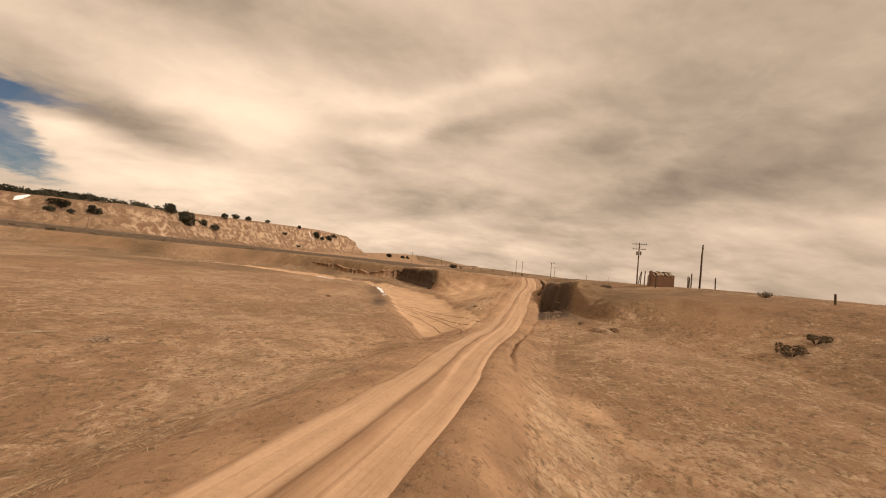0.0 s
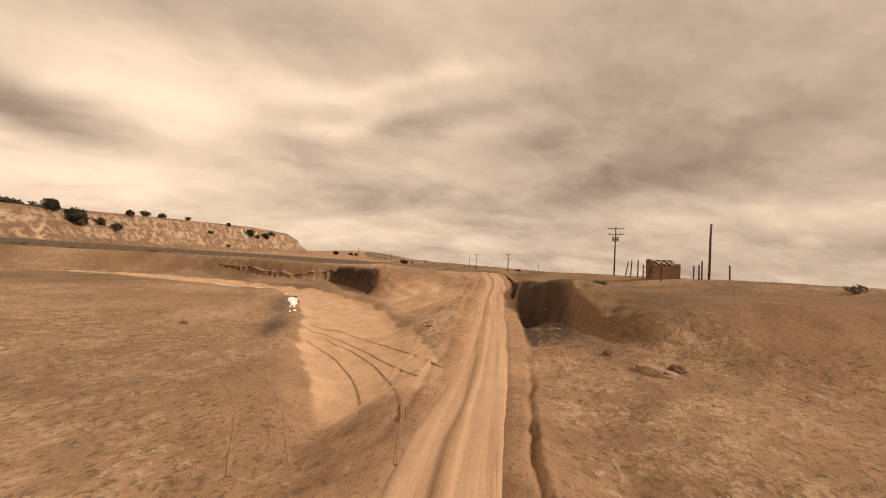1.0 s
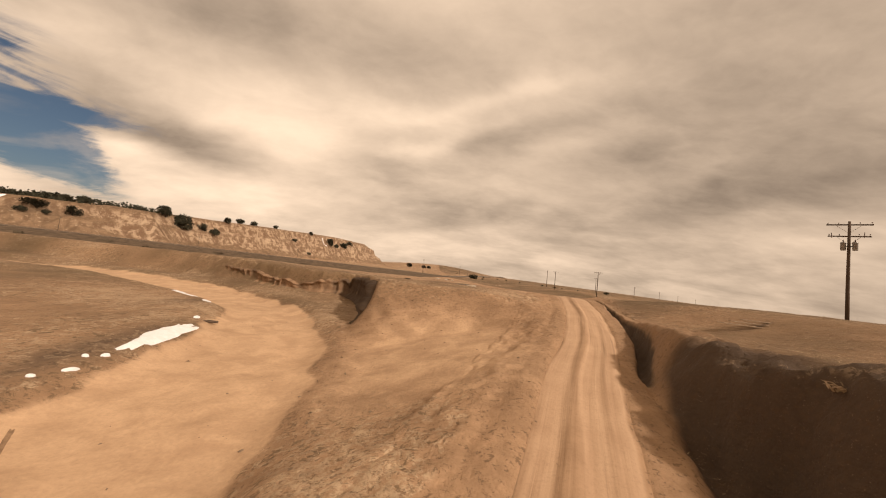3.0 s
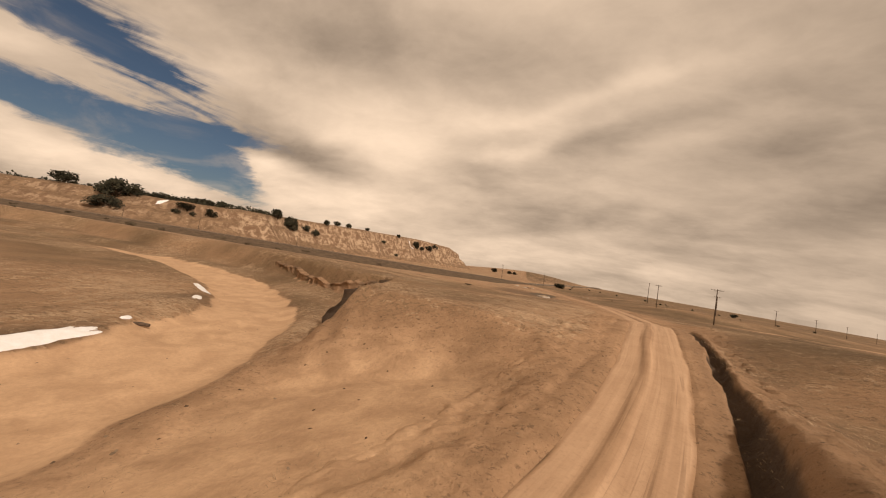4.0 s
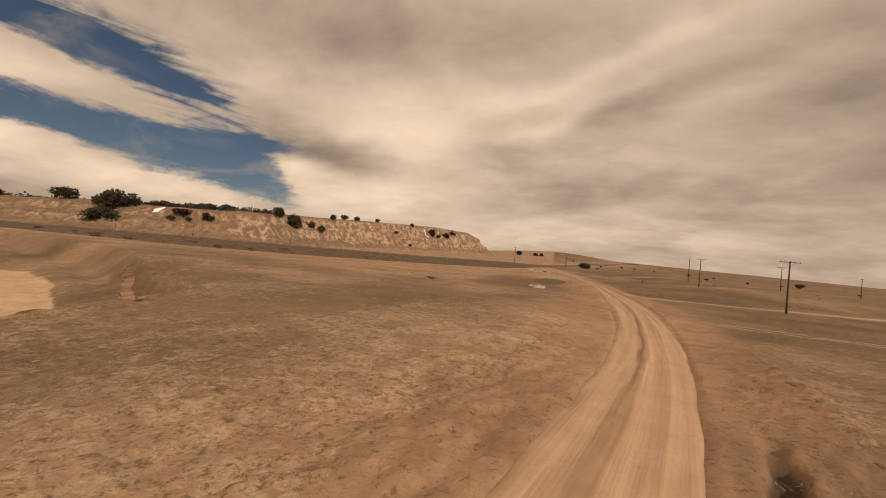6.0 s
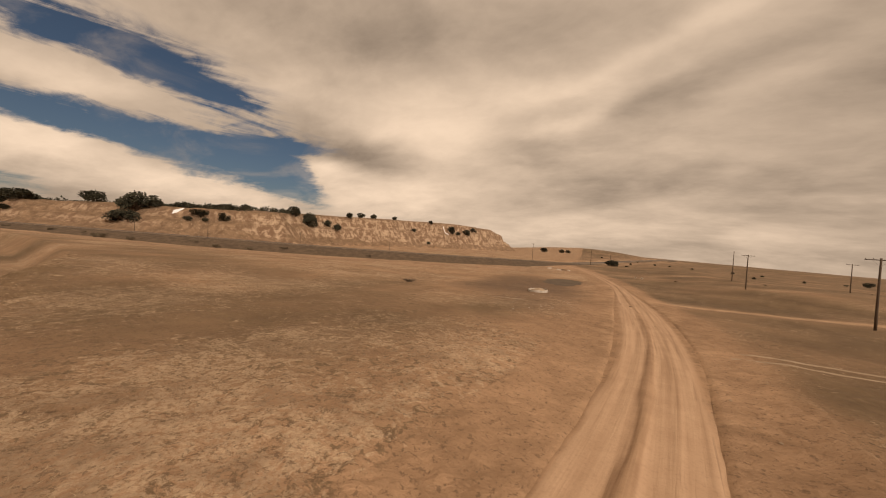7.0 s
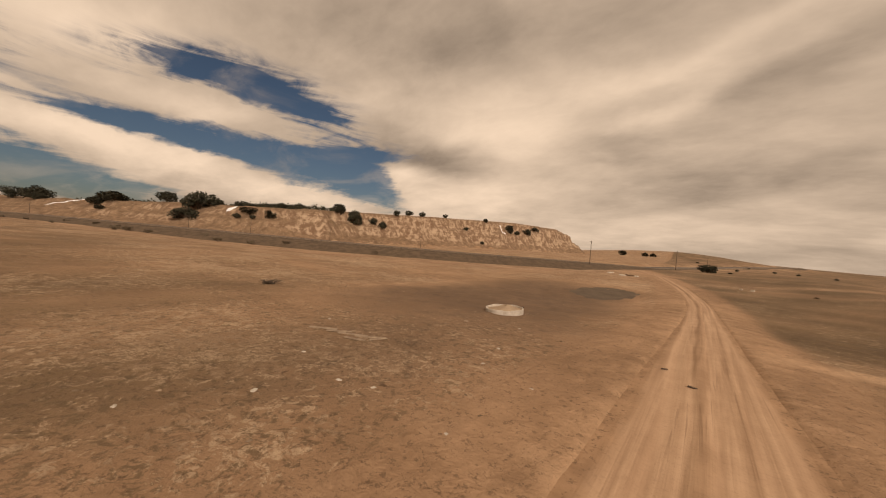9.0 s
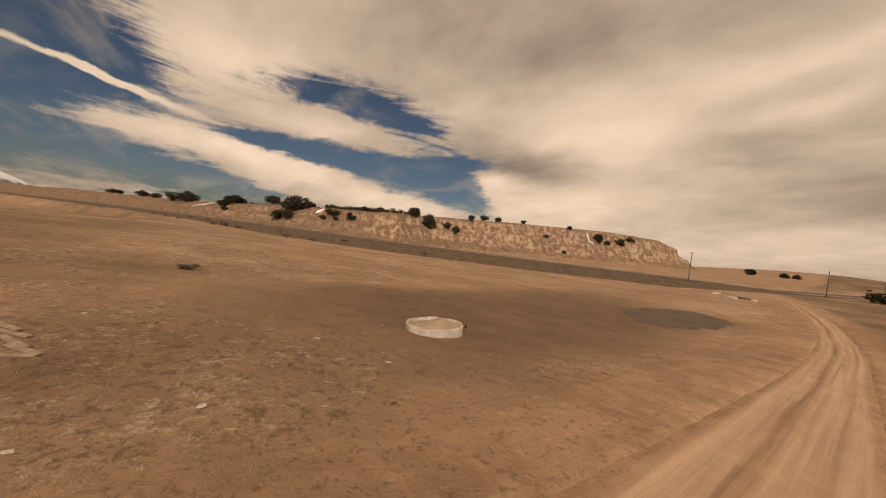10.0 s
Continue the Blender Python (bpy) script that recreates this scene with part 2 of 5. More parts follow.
def cliff_mat():
    """Pale layered sandstone and clay slope with soil lying on the flatter parts."""
    m, N = material("mesa_rock", 0.95)
    g = N.add("ShaderNodeNewGeometry")
    geo = g.outputs["Position"]
    nz = N.add("ShaderNodeSeparateXYZ", {0: g.outputs["Normal"]}).outputs[2]
    lay = N.noise(N.add("ShaderNodeMapping", {"Vector": geo, "Scale": (0.015, 0.015, 0.55)}).outputs[0], 1.0, 6, 0.65, 0.3)
    mid, fine = N.noise(N.add("ShaderNodeMapping", {"Vector": geo, "Scale": (1.0, 1.0, 0.55)}).outputs[0], 0.26, 7, 0.66, 0.4), N.noise(geo, 0.9, 6, 0.7)
    wide = N.noise(geo, 0.028, 3, 0.55)
    rock = N.mix(N.ramp(N.math("ADD", N.math("MULTIPLY", lay, 0.22), N.math("MULTIPLY", mid, 0.78)), 0.44, 0.60), (0.215, 0.128, 0.073), (0.50, 0.355, 0.225))
    soil = N.mix(N.ramp(mid, 0.3, 0.7), (0.165, 0.102, 0.057), (0.315, 0.200, 0.114))
    flat = N.ramp(N.math("ADD", nz, N.math("ADD", N.math("MULTIPLY_ADD", mid, 0.25, -0.12), N.math("MULTIPLY_ADD", wide, 0.5, -0.25))), 0.68, 0.90)
    col = N.mix(flat, rock, soil)
    chips = N.math("MULTIPLY", N.ramp(N.noise(geo, 0.55, 5, 0.75), 0.57, 0.65, 0, 0.7), N.ramp(wide, 0.40, 0.58))
    col = N.mix(chips, col, (0.52, 0.39, 0.26))
    col = N.mix(N.ramp(fine, 0.55, 0.70, 0, 0.6), col, (0.085, 0.060, 0.036))
    N.tree.links.new(col, N.p.inputs["Base Color"])
    bump(N, N.math("ADD", N.math("MULTIPLY", mid, 2.0), fine), 0.7, 0.8)
    return m


def track_mat():
    """Pale packed dirt; wheel lanes are a tone lighter than the crown between them, and the edges fade into soil."""
    m, N = material("packed_dirt", 0.93)
    geo = N.add("ShaderNodeNewGeometry").outputs["Position"]
    lane = N.add("ShaderNodeSeparateColor", {0: N.add("ShaderNodeVertexColor", layer_name="zone").outputs[0]})
    uv = N.add("ShaderNodeUVMap", uv_map="run").outputs[0]
    streak = N.noise(N.add("ShaderNodeMapping", {"Vector": uv, "Scale": (2.6, 0.07, 1)}).outputs[0], 1.0, 4, 0.55, 0.5)
    thin = N.noise(N.add("ShaderNodeMapping", {"Vector": uv, "Scale": (6.0, 0.10, 1)}).outputs[0], 1.0, 3, 0.5, 0.9)
    mid, fine = N.noise(geo, 0.8, 6, 0.6), N.noise(geo, 9.0, 5, 0.7)
    a = N.mix(N.ramp(N.math("ADD", N.math("MULTIPLY", streak, 0.6), N.math("MULTIPLY", mid, 0.4)), 0.22, 0.78), (0.430, 0.268, 0.156), (0.590, 0.391, 0.240))
    b = N.mix(N.ramp(N.math("ADD", N.math("MULTIPLY", mid, 0.4), N.math("MULTIPLY", streak, 0.6)), 0.34, 0.66), (0.320, 0.193, 0.108), (0.450, 0.283, 0.163))
    f = N.ramp(N.math("ADD", lane.outputs[0], N.math("MULTIPLY_ADD", streak, 0.7, -0.35)), 0.25, 0.80)
    col = N.mix(f, b, a)
    col = N.mix(N.math("MULTIPLY", N.ramp(thin, 0.60, 0.68, 0, 0.35), N.ramp(N.noise(geo, 0.22, 3), 0.42, 0.6)), col, (0.185, 0.108, 0.058))
    soil = N.mix(N.ramp(mid, 0.3, 0.7), SOIL_DARK, (0.430, 0.264, 0.147))
    col = N.mix(N.ramp(N.math("ADD", lane.outputs[1], N.math("MULTIPLY_ADD", mid, 0.7, -0.35)), 0.2, 0.8), col, soil)
    clods = N.ramp(N.noise(geo, 4.5, 6, 0.78, 0.3), 0.55, 0.61, 0.0, 0.6)
    col = N.mix(N.math("MULTIPLY", clods, N.ramp(lane.outputs[1], 0.3, 0.9)), col, (0.105, 0.064, 0.036))
    col = N.mix(N.ramp(fine, 0.45, 0.8, 0, 0.25), col, (0.17, 0.10, 0.05))
    N.tree.links.new(col, N.p.inputs["Base Color"])
    bump(N, N.math("ADD", N.math("ADD", N.math("MULTIPLY", streak, 0.8), N.math("MULTIPLY", thin, -0.5)), N.math("MULTIPLY", fine, 0.35)), 0.7, 0.05)
    return m


def straw_mat(name, dark, lite):
    m, N = material(name, 0.9)
    r = N.add("ShaderNodeNewGeometry").outputs["Random Per Island"]
    g = N.noise(N.add("ShaderNodeNewGeometry").outputs["Position"], 0.35, 3)
    N.tree.links.new(N.mix(N.math("MULTIPLY_ADD", r, 0.6, N.ramp(g, 0.35, 0.65, 0, 0.4)), dark, lite), N.p.inputs["Base Color"])
    return m


MAT = {}
MAT["ground"] = ground_mat()
MAT["cliff"] = cliff_mat()
MAT["track"] = track_mat()
MAT["straw"] = straw_mat("dry_grass", (0.22, 0.145, 0.078), (0.54, 0.385, 0.230))
MAT["leaf"] = straw_mat("juniper_leaf", (0.020, 0.020, 0.012), (0.070, 0.062, 0.036))
MAT["sage"] = straw_mat("sage_leaf", (0.085, 0.066, 0.040), (0.19, 0.145, 0.09))
MAT["bark"] = plain_mat("bark", (0.05, 0.035, 0.022), (0.13, 0.095, 0.065), 4.0, 0.95, 0.6, 0.02, (1, 1, 0.2))
MAT["pole"] = plain_mat("weathered_pole_wood", (0.055, 0.036, 0.024), (0.150, 0.105, 0.070), 6.0, 0.9, 0.5, 0.01, (1, 1, 0.06))
MAT["board"] = plain_mat("weathered_board", (0.20, 0.135, 0.085), (0.44, 0.33, 0.22), 5.0, 0.9, 0.5, 0.01, (1, 0.1, 1), random=0.3)
MAT["metal"] = plain_mat("galvanised_metal", (0.22, 0.20, 0.18), (0.42, 0.40, 0.37), 6.0, 0.5, 0.1, 0.005, metal=0.8)
MAT["glaze"] = plain_mat("insulator_glaze", (0.06, 0.03, 0.02), (0.12, 0.06, 0.04), 9.0, 0.25, 0.05, 0.002)
MAT["adobe"] = plain_mat("red_mud_plaster", (0.150, 0.082, 0.050), (0.300, 0.180, 0.115), 1.6, 0.95, 0.6, 0.04)
MAT["brick"] = plain_mat("red_mud_brick", (0.145, 0.078, 0.048), (0.310, 0.185, 0.118), 5.0, 0.95, 0.5, 0.015, random=0.5)
MAT["stone"] = plain_mat("sandstone", (0.27, 0.175, 0.105), (0.52, 0.39, 0.26), 2.5, 0.92, 0.7, 0.03, random=0.3)
MAT["clod"] = plain_mat("dark_clod", (0.075, 0.045, 0.026), (0.19, 0.115, 0.062), 3.0, 0.95, 0.7, 0.03, random=0.3)
MAT["snow"] = plain_mat("old_snow", (0.80, 0.77, 0.72), (0.93, 0.92, 0.90), 2.0, 0.6, 0.3, 0.03)
MAT["tarmac"] = plain_mat("worn_tarmac", (0.095, 0.074, 0.057), (0.155, 0.122, 0.094), 0.5, 0.9, 0.3, 0.02)
MAT["gravel"] = plain_mat("gravel_shoulder", (0.30, 0.21, 0.13), (0.47, 0.35, 0.23), 1.2, 0.95, 0.5, 0.03)
MAT["concrete"] = plain_mat("stained_concrete", (0.40, 0.33, 0.25), (0.68, 0.60, 0.49), 2.2, 0.85, 0.4, 0.02)
MAT["weeds"] = plain_mat("roadside_weeds", (0.072, 0.049, 0.030), (0.165, 0.112, 0.068), 0.45, 0.95, 0.7, 0.2)
MAT["pond"] = plain_mat("grey_silt", (0.100, 0.070, 0.045), (0.150, 0.108, 0.070), 0.6, 0.9, 0.3, 0.03)
MAT["wire"] = plain_mat("rusty_wire", (0.06, 0.04, 0.03), (0.12, 0.08, 0.05), 9.0, 0.6, 0.1, 0.002, metal=0.5)
# rut soil, coloured darker than the sand for the shade in its depth
MAT["rut"] = plain_mat("shaded_rut_soil", (0.21, 0.128, 0.070), (0.38, 0.24, 0.135), 3.0, 0.95, 0.5, 0.02)
MAT["dark"] = plain_mat("dim_interior", (0.03, 0.02, 0.014), (0.06, 0.04, 0.028), 3.0, 0.95)

# ---- the lie of the land ----


def sstep(a, b, x):
    t = np.clip((np.asarray(x, float) - a) / (b - a), 0, 1)
    return t * t * (3 - 2 * t)


def vnoise(x, y, seed=0):
    """Smooth value noise on a unit lattice, -1 to 1."""
    xi, yi = np.floor(x), np.floor(y)
    fx, fy = x - xi, y - yi
    fx, fy = fx * fx * (3 - 2 * fx), fy * fy * (3 - 2 * fy)

    def h(a, b):
        s = np.sin(a * 127.1 + b * 311.7 + seed * 74.7) * 43758.5453
        return (s - np.floor(s)) * 2 - 1

    return (h(xi, yi) * (1 - fx) + h(xi + 1, yi) * fx) * (1 - fy) + (h(xi, yi + 1) * (1 - fx) + h(xi + 1, yi + 1) * fx) * fy


def fbm(x, y, octaves=4, seed=0):
    out, amp, f = 0.0, 1.0, 1.0
    for o in range(octaves):
        out = out + amp * vnoise(x * f + 17.3 * o, y * f - 9.1 * o, seed + o)
        amp, f = amp * 0.5, f * 2.03
    return out / 1.9


def curve(knots, at, column):
    """A smooth line through the rows of knots, whose first column runs upwards."""
    k = np.array(knots, float)
    x, v = k[:, 0], k[:, column]
    m = np.gradient(v, x)
    at = np.clip(np.asarray(at, float), x[0], x[-1])
    i = np.clip(np.searchsorted(x, at) - 1, 0, len(x) - 2)
    h = x[i + 1] - x[i]
    t = (at - x[i]) / h
    return (2 * t**3 - 3 * t * t + 1) * v[i] + (t**3 - 2 * t * t + t) * h * m[i] + (3 * t * t - 2 * t**3) * v[i + 1] + (t**3 - t * t) * h * m[i + 1]


def along(line, x, y):
    """Distance from each point to an open line of (x, y, ...) rows, the side (+: to the line's left), and the rows' other values there."""
    line = np.array(line, float)
    best = np.full(np.shape(x), 1e9)
    side = np.zeros(np.shape(x))
    rest = np.zeros((line.shape[1] - 2, *np.shape(x)))
    for a, b in zip(line[:-1], line[1:]):
        dx, dy = b[0] - a[0], b[1] - a[1]
        n = dx * dx + dy * dy
        u = np.clip(((x - a[0]) * dx + (y - a[1]) * dy) / n, 0, 1)
        d = np.hypot(x - a[0] - u * dx, y - a[1] - u * dy)
        near = d < best
        best = np.where(near, d, best)
        side = np.where(near, np.sign(dx * (y - a[1]) - dy * (x - a[0])), side)
        for j in range(len(rest)):
            rest[j] = np.where(near, a[2 + j] + u * (b[2 + j] - a[2 + j]), rest[j])
    return best, side, rest


# the dirt track: y, x, height, width
TRACK = [(-60, -24, 2.2, 3.2), (-30, -10.5, 1.6, 3.2), (-10, -1.5, 0.95, 3.2), (4, 5.2, 0.35, 3.2), (10, 7.9, -0.1, 3.3), (17, 10.4, -0.8, 3.3), (22, 12.45, -1.25, 3.3), (30, 16.45, -1.6, 3.4),
         (40, 21.05, -0.95, 3.4), (46, 23.75, -0.22, 3.4), (51, 26.0, 0.42, 3.4), (57, 29.1, 1.0, 3.4), (64, 32.1, 1.78, 3.4), (71, 34.5, 2.4, 3.5), (78, 36.9, 2.66, 3.7), (85, 39.2, 2.48, 4.0),
         (93, 41.5, 1.95, 4.4), (100.5, 43.25, 1.6, 4.8), (109.5, 45.0, 1.3, 5.4), (119.5, 46.3, 1.1, 6.0), (132.5, 47.2, 1.0, 6.0), (142.5, 47.6, 0.85, 5.4), (152.5, 48.0, 0.6, 4.6),
         (167.5, 48.5, 0.15, 3.8), (182.5, 48.8, -0.2, 3.4), (197.5, 48.3, -0.45, 3.3), (224.5, 46.2, -0.6, 3.2), (247.5, 43.2, -0.55, 3.1), (270.5, 39.5, -0.35, 3.1), (300, 30, 0.1, 3.1)]
# the paved road: x, y, height
PAVED = [(-900, -260, 3.5), (-390, 60, 3.2), (-250, 140, 2.8), (-165, 166, 2.4), (-105, 190, 1.9), (-60, 210, 1.4), (-25, 237, 0.9), (4, 276, 0.45), (32, 330, -0.7), (55, 400, 0.0), (90, 540, 1.6), (200, 900, 6.0)]
# edge of the low basin: x, y, half width of its slope (the basin lies to the left of the line)
BASIN = [(38, -90, 9), (35, 0, 8), (34.5, 14, 8), (33.0, 21, 7.5), (30.2, 26, 5.5), (27.2, 29.6, 3.2), (26.2, 32.2, 1.8), (26.7, 35.2, 1.4), (27.2, 38.6, 1.3), (28.0, 41.6, 1.2), (28.4, 44.2, 1.1), (28.7, 46.4, 1.1), (28.5, 48.4, 1.1), (27.6, 50.0, 1.2), (26.2, 51.2, 1.5), (24.2, 54.0, 2.6), (21.5, 58.2, 4.2), (16.8, 60.0, 2.6),
         (14.0, 62.6, 2.6), (13.4, 66.0, 1.7), (13.6, 71.4, 0.6), (12.9, 76.5, 0.5), (11.2, 83, 0.5), (9.2, 89.5, 0.5), (6.6, 93.6, 0.6), (0.8, 94.4, 0.6), (-5.6, 96.6, 0.7), (-12.4, 100.6, 1.2), (-30, 108, 2.4), (-60, 117, 2.4), (-120, 128, 2.6), (-200, 118, 3), (-330, 50, 5), (-700, -200, 8)]
# the sandy bed of the wash: x, y, half width
BED = [(9, 8, 1.5), (11, 22, 2.2), (11.5, 34, 3.2), (10.6, 44, 4.3), (9.4, 54, 4.4), (7.2, 64, 3.9), (2.6, 74, 3.6), (-4.5, 82, 3.6), (-14, 89.5, 4.0), (-32, 97, 3.6), (-60, 104, 3.2), (-120, 112, 3)]
# foot of the mesa: x, y, run of the slope, height of the rim
MESA = [(-700, -120, 60, 14), (-420, 95, 55, 17), (-330, 140, 50, 20), (-240, 178, 50, 22.5), (-190, 206, 42, 22), (-172, 240, 34, 23), (-152, 268, 22, 23.5), (-158, 292, 30, 24.5), (-152, 318, 30, 26), (-132, 365, 28, 27), (-112, 420, 27, 29),
        (-86, 480, 27, 31), (-66, 545, 30, 29), (-50, 583, 30, 20), (-62, 625, 40, 14), (-110, 700, 60, 20)]


# the gully beside the ramp: x, y
GULLY = [(23.4, 35.5), (24.4, 39.0), (25.8, 42.0), (27.0, 45.0), (27.7, 48.2)]


def track_at(y):
    return curve(TRACK, y, 1), curve(TRACK, y, 2), curve(TRACK, y, 3)


def track_side(x, y):
    """Signed distance from the middle of the track (+: to its right), and its height and width there."""
    c, z, w = track_at(y)
    lean = track_at(y + 0.5)[0] - track_at(y - 0.5)[0]
    return (x - c) / np.sqrt(1 + lean * lean), z, w


def spot(x, y, cx, cy, rx, ry, power=1.0, sharp=2):
    return power * np.exp(-(np.abs((x - cx) / rx) ** sharp) - np.abs((y - cy) / ry) ** sharp)


def upland(x, y):
    u = np.interp(y, [-80, 40, 62, 76, 92, 102, 112, 127, 147, 170, 202, 262, 390, 900, 3000], [3.0, 3.0, 2.6, 2.55, 2.2, 1.9, 1.5, 1.0, 0.6, -0.5, -0.3, -0.8, 2.6, 8.0, 22.0])
    u = u + 1.1 * sstep(36, 50, x) * (1 - sstep(66, 110, y)) - 1.1 * np.exp(-(((x - 38.5) / 6.5) ** 2) - ((y - 66) / 16) ** 2)
    u = u - 0.7 * np.exp(-(((x - 26) / 9) ** 2) - ((y - 36) / 11) ** 2) - 1.7 * np.exp(-(((x - 24) / 6) ** 2) - ((y - 30) / 9) ** 2) - 0.9 * spot(x, y, 26.6, 34, 1.7, 3.6)
    # the bare slope that falls from the plain to the wash
    ramp = -1.5 + 0.127 * (x - 12.6) + 0.44 * (y - 63) + 0.6 * np.maximum(x - 27, 0) + 0.5 * np.maximum(12 - x, 0)
    u = np.where((y > 40) & (y < 90) & (x < track_at(y)[0]), np.minimum(u, np.maximum(ramp, -1.9)), u)
    u = u + 0.8 * np.exp(-(((x - 30.6) / 3.0) ** 2) - ((y - 42.3) / 3.4) ** 2)
    u = u + 0.9 * sstep(12, -16, x) * sstep(92, 112, y) * (1 - sstep(150, 200, y))
    u = u + 2.4 * sstep(60, 90, x) * sstep(150, 200, y) * (1 - sstep(230, 420, y))
    u = u - 0.026 * np.maximum(x - 95, 0) * sstep(60, 160, y) - 0.01 * np.maximum(x - 70, 0) * (1 - sstep(60, 160, y))
    u = u + 13 * np.exp(-(((x - 20) / 130) ** 2) - ((y - 820) / 130) ** 2)
    u = u - 4.0 * sstep(100, 160, y) * np.exp(-(((y - 640) / 260) ** 2)) * sstep(20, 200, x)
    return u


def mesa_rise(x, y):
    d, side, (run, rim) = along(MESA, x, y)
    s = d * np.where(side > 0, 1, -1)
    spur = fbm(x / 26, y / 26, 3, 5) * 10 + fbm(x / 8, y / 8, 3, 6) * 4.0
    t = np.clip((s + spur * 0.8) / run, 0, 1)
    # a talus apron, then two steeper beds with ledges between them
    steep = sstep(150, 200, y)
    prof = (1 - steep) * (0.35 * t + 0.65 * sstep(0, 1, t)) + steep * (0.26 * sstep(0, 0.45, t) + 0.34 * sstep(0.36, 0.60, t) + 0.40 * sstep(0.66, 0.92, t))
    rills = np.abs(fbm(x / 9.5, y / 9.5, 3, 8)) * (1.2 + 1.6 * sstep(230, 330, y)) * np.clip(4 * t * (1 - t), 0, 1)
    top = np.where(side > 0, np.maximum(d - run, 0), 0)
    z = rim * prof - rills + np.minimum(top * 0.025, 9) + fbm(x / 60, y / 60, 3, 9) * 2.0 * sstep(0, 40, top)
    return np.where(side > 0, z, np.maximum(rim * prof - rills, 0)) * (s > -9)


def land(x, y, fine=True):
    """Height of the ground at arrays of places."""
    x, y = np.asarray(x, float), np.asarray(y, float)
    u = upland(x, y)
    d, side, (half,) = along(BASIN, x, y)
    wander = fbm(x / 5, y / 5, 3, 2) * np.minimum(half, 2.5) * 0.3 + (fbm(x / 3.4, y / 3.4, 3, 31) * 1.1 + fbm(x / 1.1, y / 1.1, 2, 32) * 0.35) * spot(x, y, 28, 40, 8, 13, 1.0, 4)
    crumble = (fbm(x / 1.3, y / 1.3, 3, 14) * 0.55 + fbm(x / 4.2, y / 4.2, 2, 15) * 0.35 + 0.15) * (half < 2.3) * sstep(-60, -20, x) * np.where(y > 59, 0.35, 1.0)
    s = d * side + wander + crumble
    even = np.clip((s / half + 1) / 2, 0, 1)
    inside = np.where(half > 2.3, 0.55 * even + 0.45 * sstep(-half, half, s), sstep(-half, half, s))
    # flutes and slumps where the bank is steep
    sheer = np.exp(-((d / 3.5) ** 2)) * (half < 2.3)
    floor = -1.95 + 0.35 * fbm(x / 14, y / 14, 3, 3) + 0.5 * sstep(-2, -18, x) * sstep(60, 20, y) + 0.45 * np.exp(-(((x + 1) / 6) ** 2) - ((y - 66) / 13) ** 2)
    # fallen earth along the foot of the bank
    floor = floor + 0.8 * np.exp(-((d / 3.2) ** 2)) * (half < 2.3) * (y > 62) * (1 - sstep(3, 8, x)) * (0.75 + 0.5 * fbm(x / 2.2, y / 2.2, 2, 16))
    bd, _, (bw,) = along(BED, x, y)
    floor = floor - (0.85 + 0.12 * fbm(x / 3, y / 3, 2, 4)) * (1 - sstep(bw * 0.75, bw + 1.8, bd))
    h = u * (1 - inside) + floor * inside
    h = h + sheer * 0.5 * np.abs(vnoise((x + y) * 1.1, (x - y) * 0.5, 12)) * (1 - inside) * -1.2
    # gully beside the ramp
    gd, _, _ = along(GULLY, x, y)
    h = h - 0.9 * np.exp(-((gd / 1.7) ** 2)) * sstep(36, 44, y) * (0.7 + 0.6 * fbm(x / 2.5, y / 2.5, 3, 17))
    h = h + (0.34 * fbm(x / 1.6, y / 1.6, 3, 33) + 0.16 * np.abs(fbm(x / 0.7, y / 0.7, 2, 34))) * spot(x, y, 27.5, 39, 4.5, 10, 1.0, 4)
    h = h + np.where((y > 100) | (x < -40), np.maximum(mesa_rise(x, y), 0), 0)
    # hollow with the dried pool
    h = h - 0.55 * np.exp(-(((x - 35.3) / 9) ** 2) - ((y - 178.5) / 12) ** 2) - 0.3 * np.exp(-(((x - 28.8) / 14) ** 2) - ((y - 152.5) / 16) ** 2)
    # paved road on its low bank
    pd, _, (pz,) = along(PAVED, x, y)
    h = h + (pz + 0.25 - h) * (1 - sstep(6.0, 14.0, pd))
    rough = (0.10 * fbm(x / 1.3, y / 1.3, 3, 20) + 0.13 * fbm(x / 6, y / 6, 2, 21)) if fine else 0.0
    far = sstep(300, 900, np.hypot(x - 30, y - 80))
    h = h + rough * (1 - far) + far * 3.0 * fbm(x / 160, y / 160, 3, 30)
    # the track on its causeway, with the ditch along its right
    ts, tz, tw = track_side(x, y)
    on = (y < 300) & (y > -60)
    e = np.abs(ts) - tw / 2
    reach = np.interp(y, [-60, 10, 30, 60, 85, 110, 300], [5, 4.5, 3.0, 2.4, 3.5, 5, 5]) * np.where(ts < 0, 1.5 + 1.3 * sstep(28, 40, y) * (1 - sstep(70, 84, y)), 1.0)
    # to the right the shoulder runs level and then meets a sharp bank
    bench = sstep(24, 34, y) * (1 - sstep(80, 96, y)) * (ts > 0)
    ragged = 0.34 * vnoise(y / 2.6, y * 0, 27) + 0.20 * vnoise(y / 0.8, y * 0, 28)
    start = 0.15 + (ditch_line(y) - 0.35) * bench
    reach = reach * (1 - bench) + (np.interp(y, [28, 36, 44, 54, 64, 72, 84], [4.4, 3.8, 2.8, 2.2, 2.4, 2.6, 2.6]) + ragged) * bench
    hold = np.where(on, 1 - sstep(start, reach, e), 0)
    h = h + (tz - 0.07 - h) * hold
    # planar fill from the causeway down to the sandy bed
    left = track_at(y)[0] - tw / 2 - 0.6
    foot = np.interp(y, [30, 42, 50, 61, 75], [14.9, 14.7, 13.8, 12.5, 12.9])
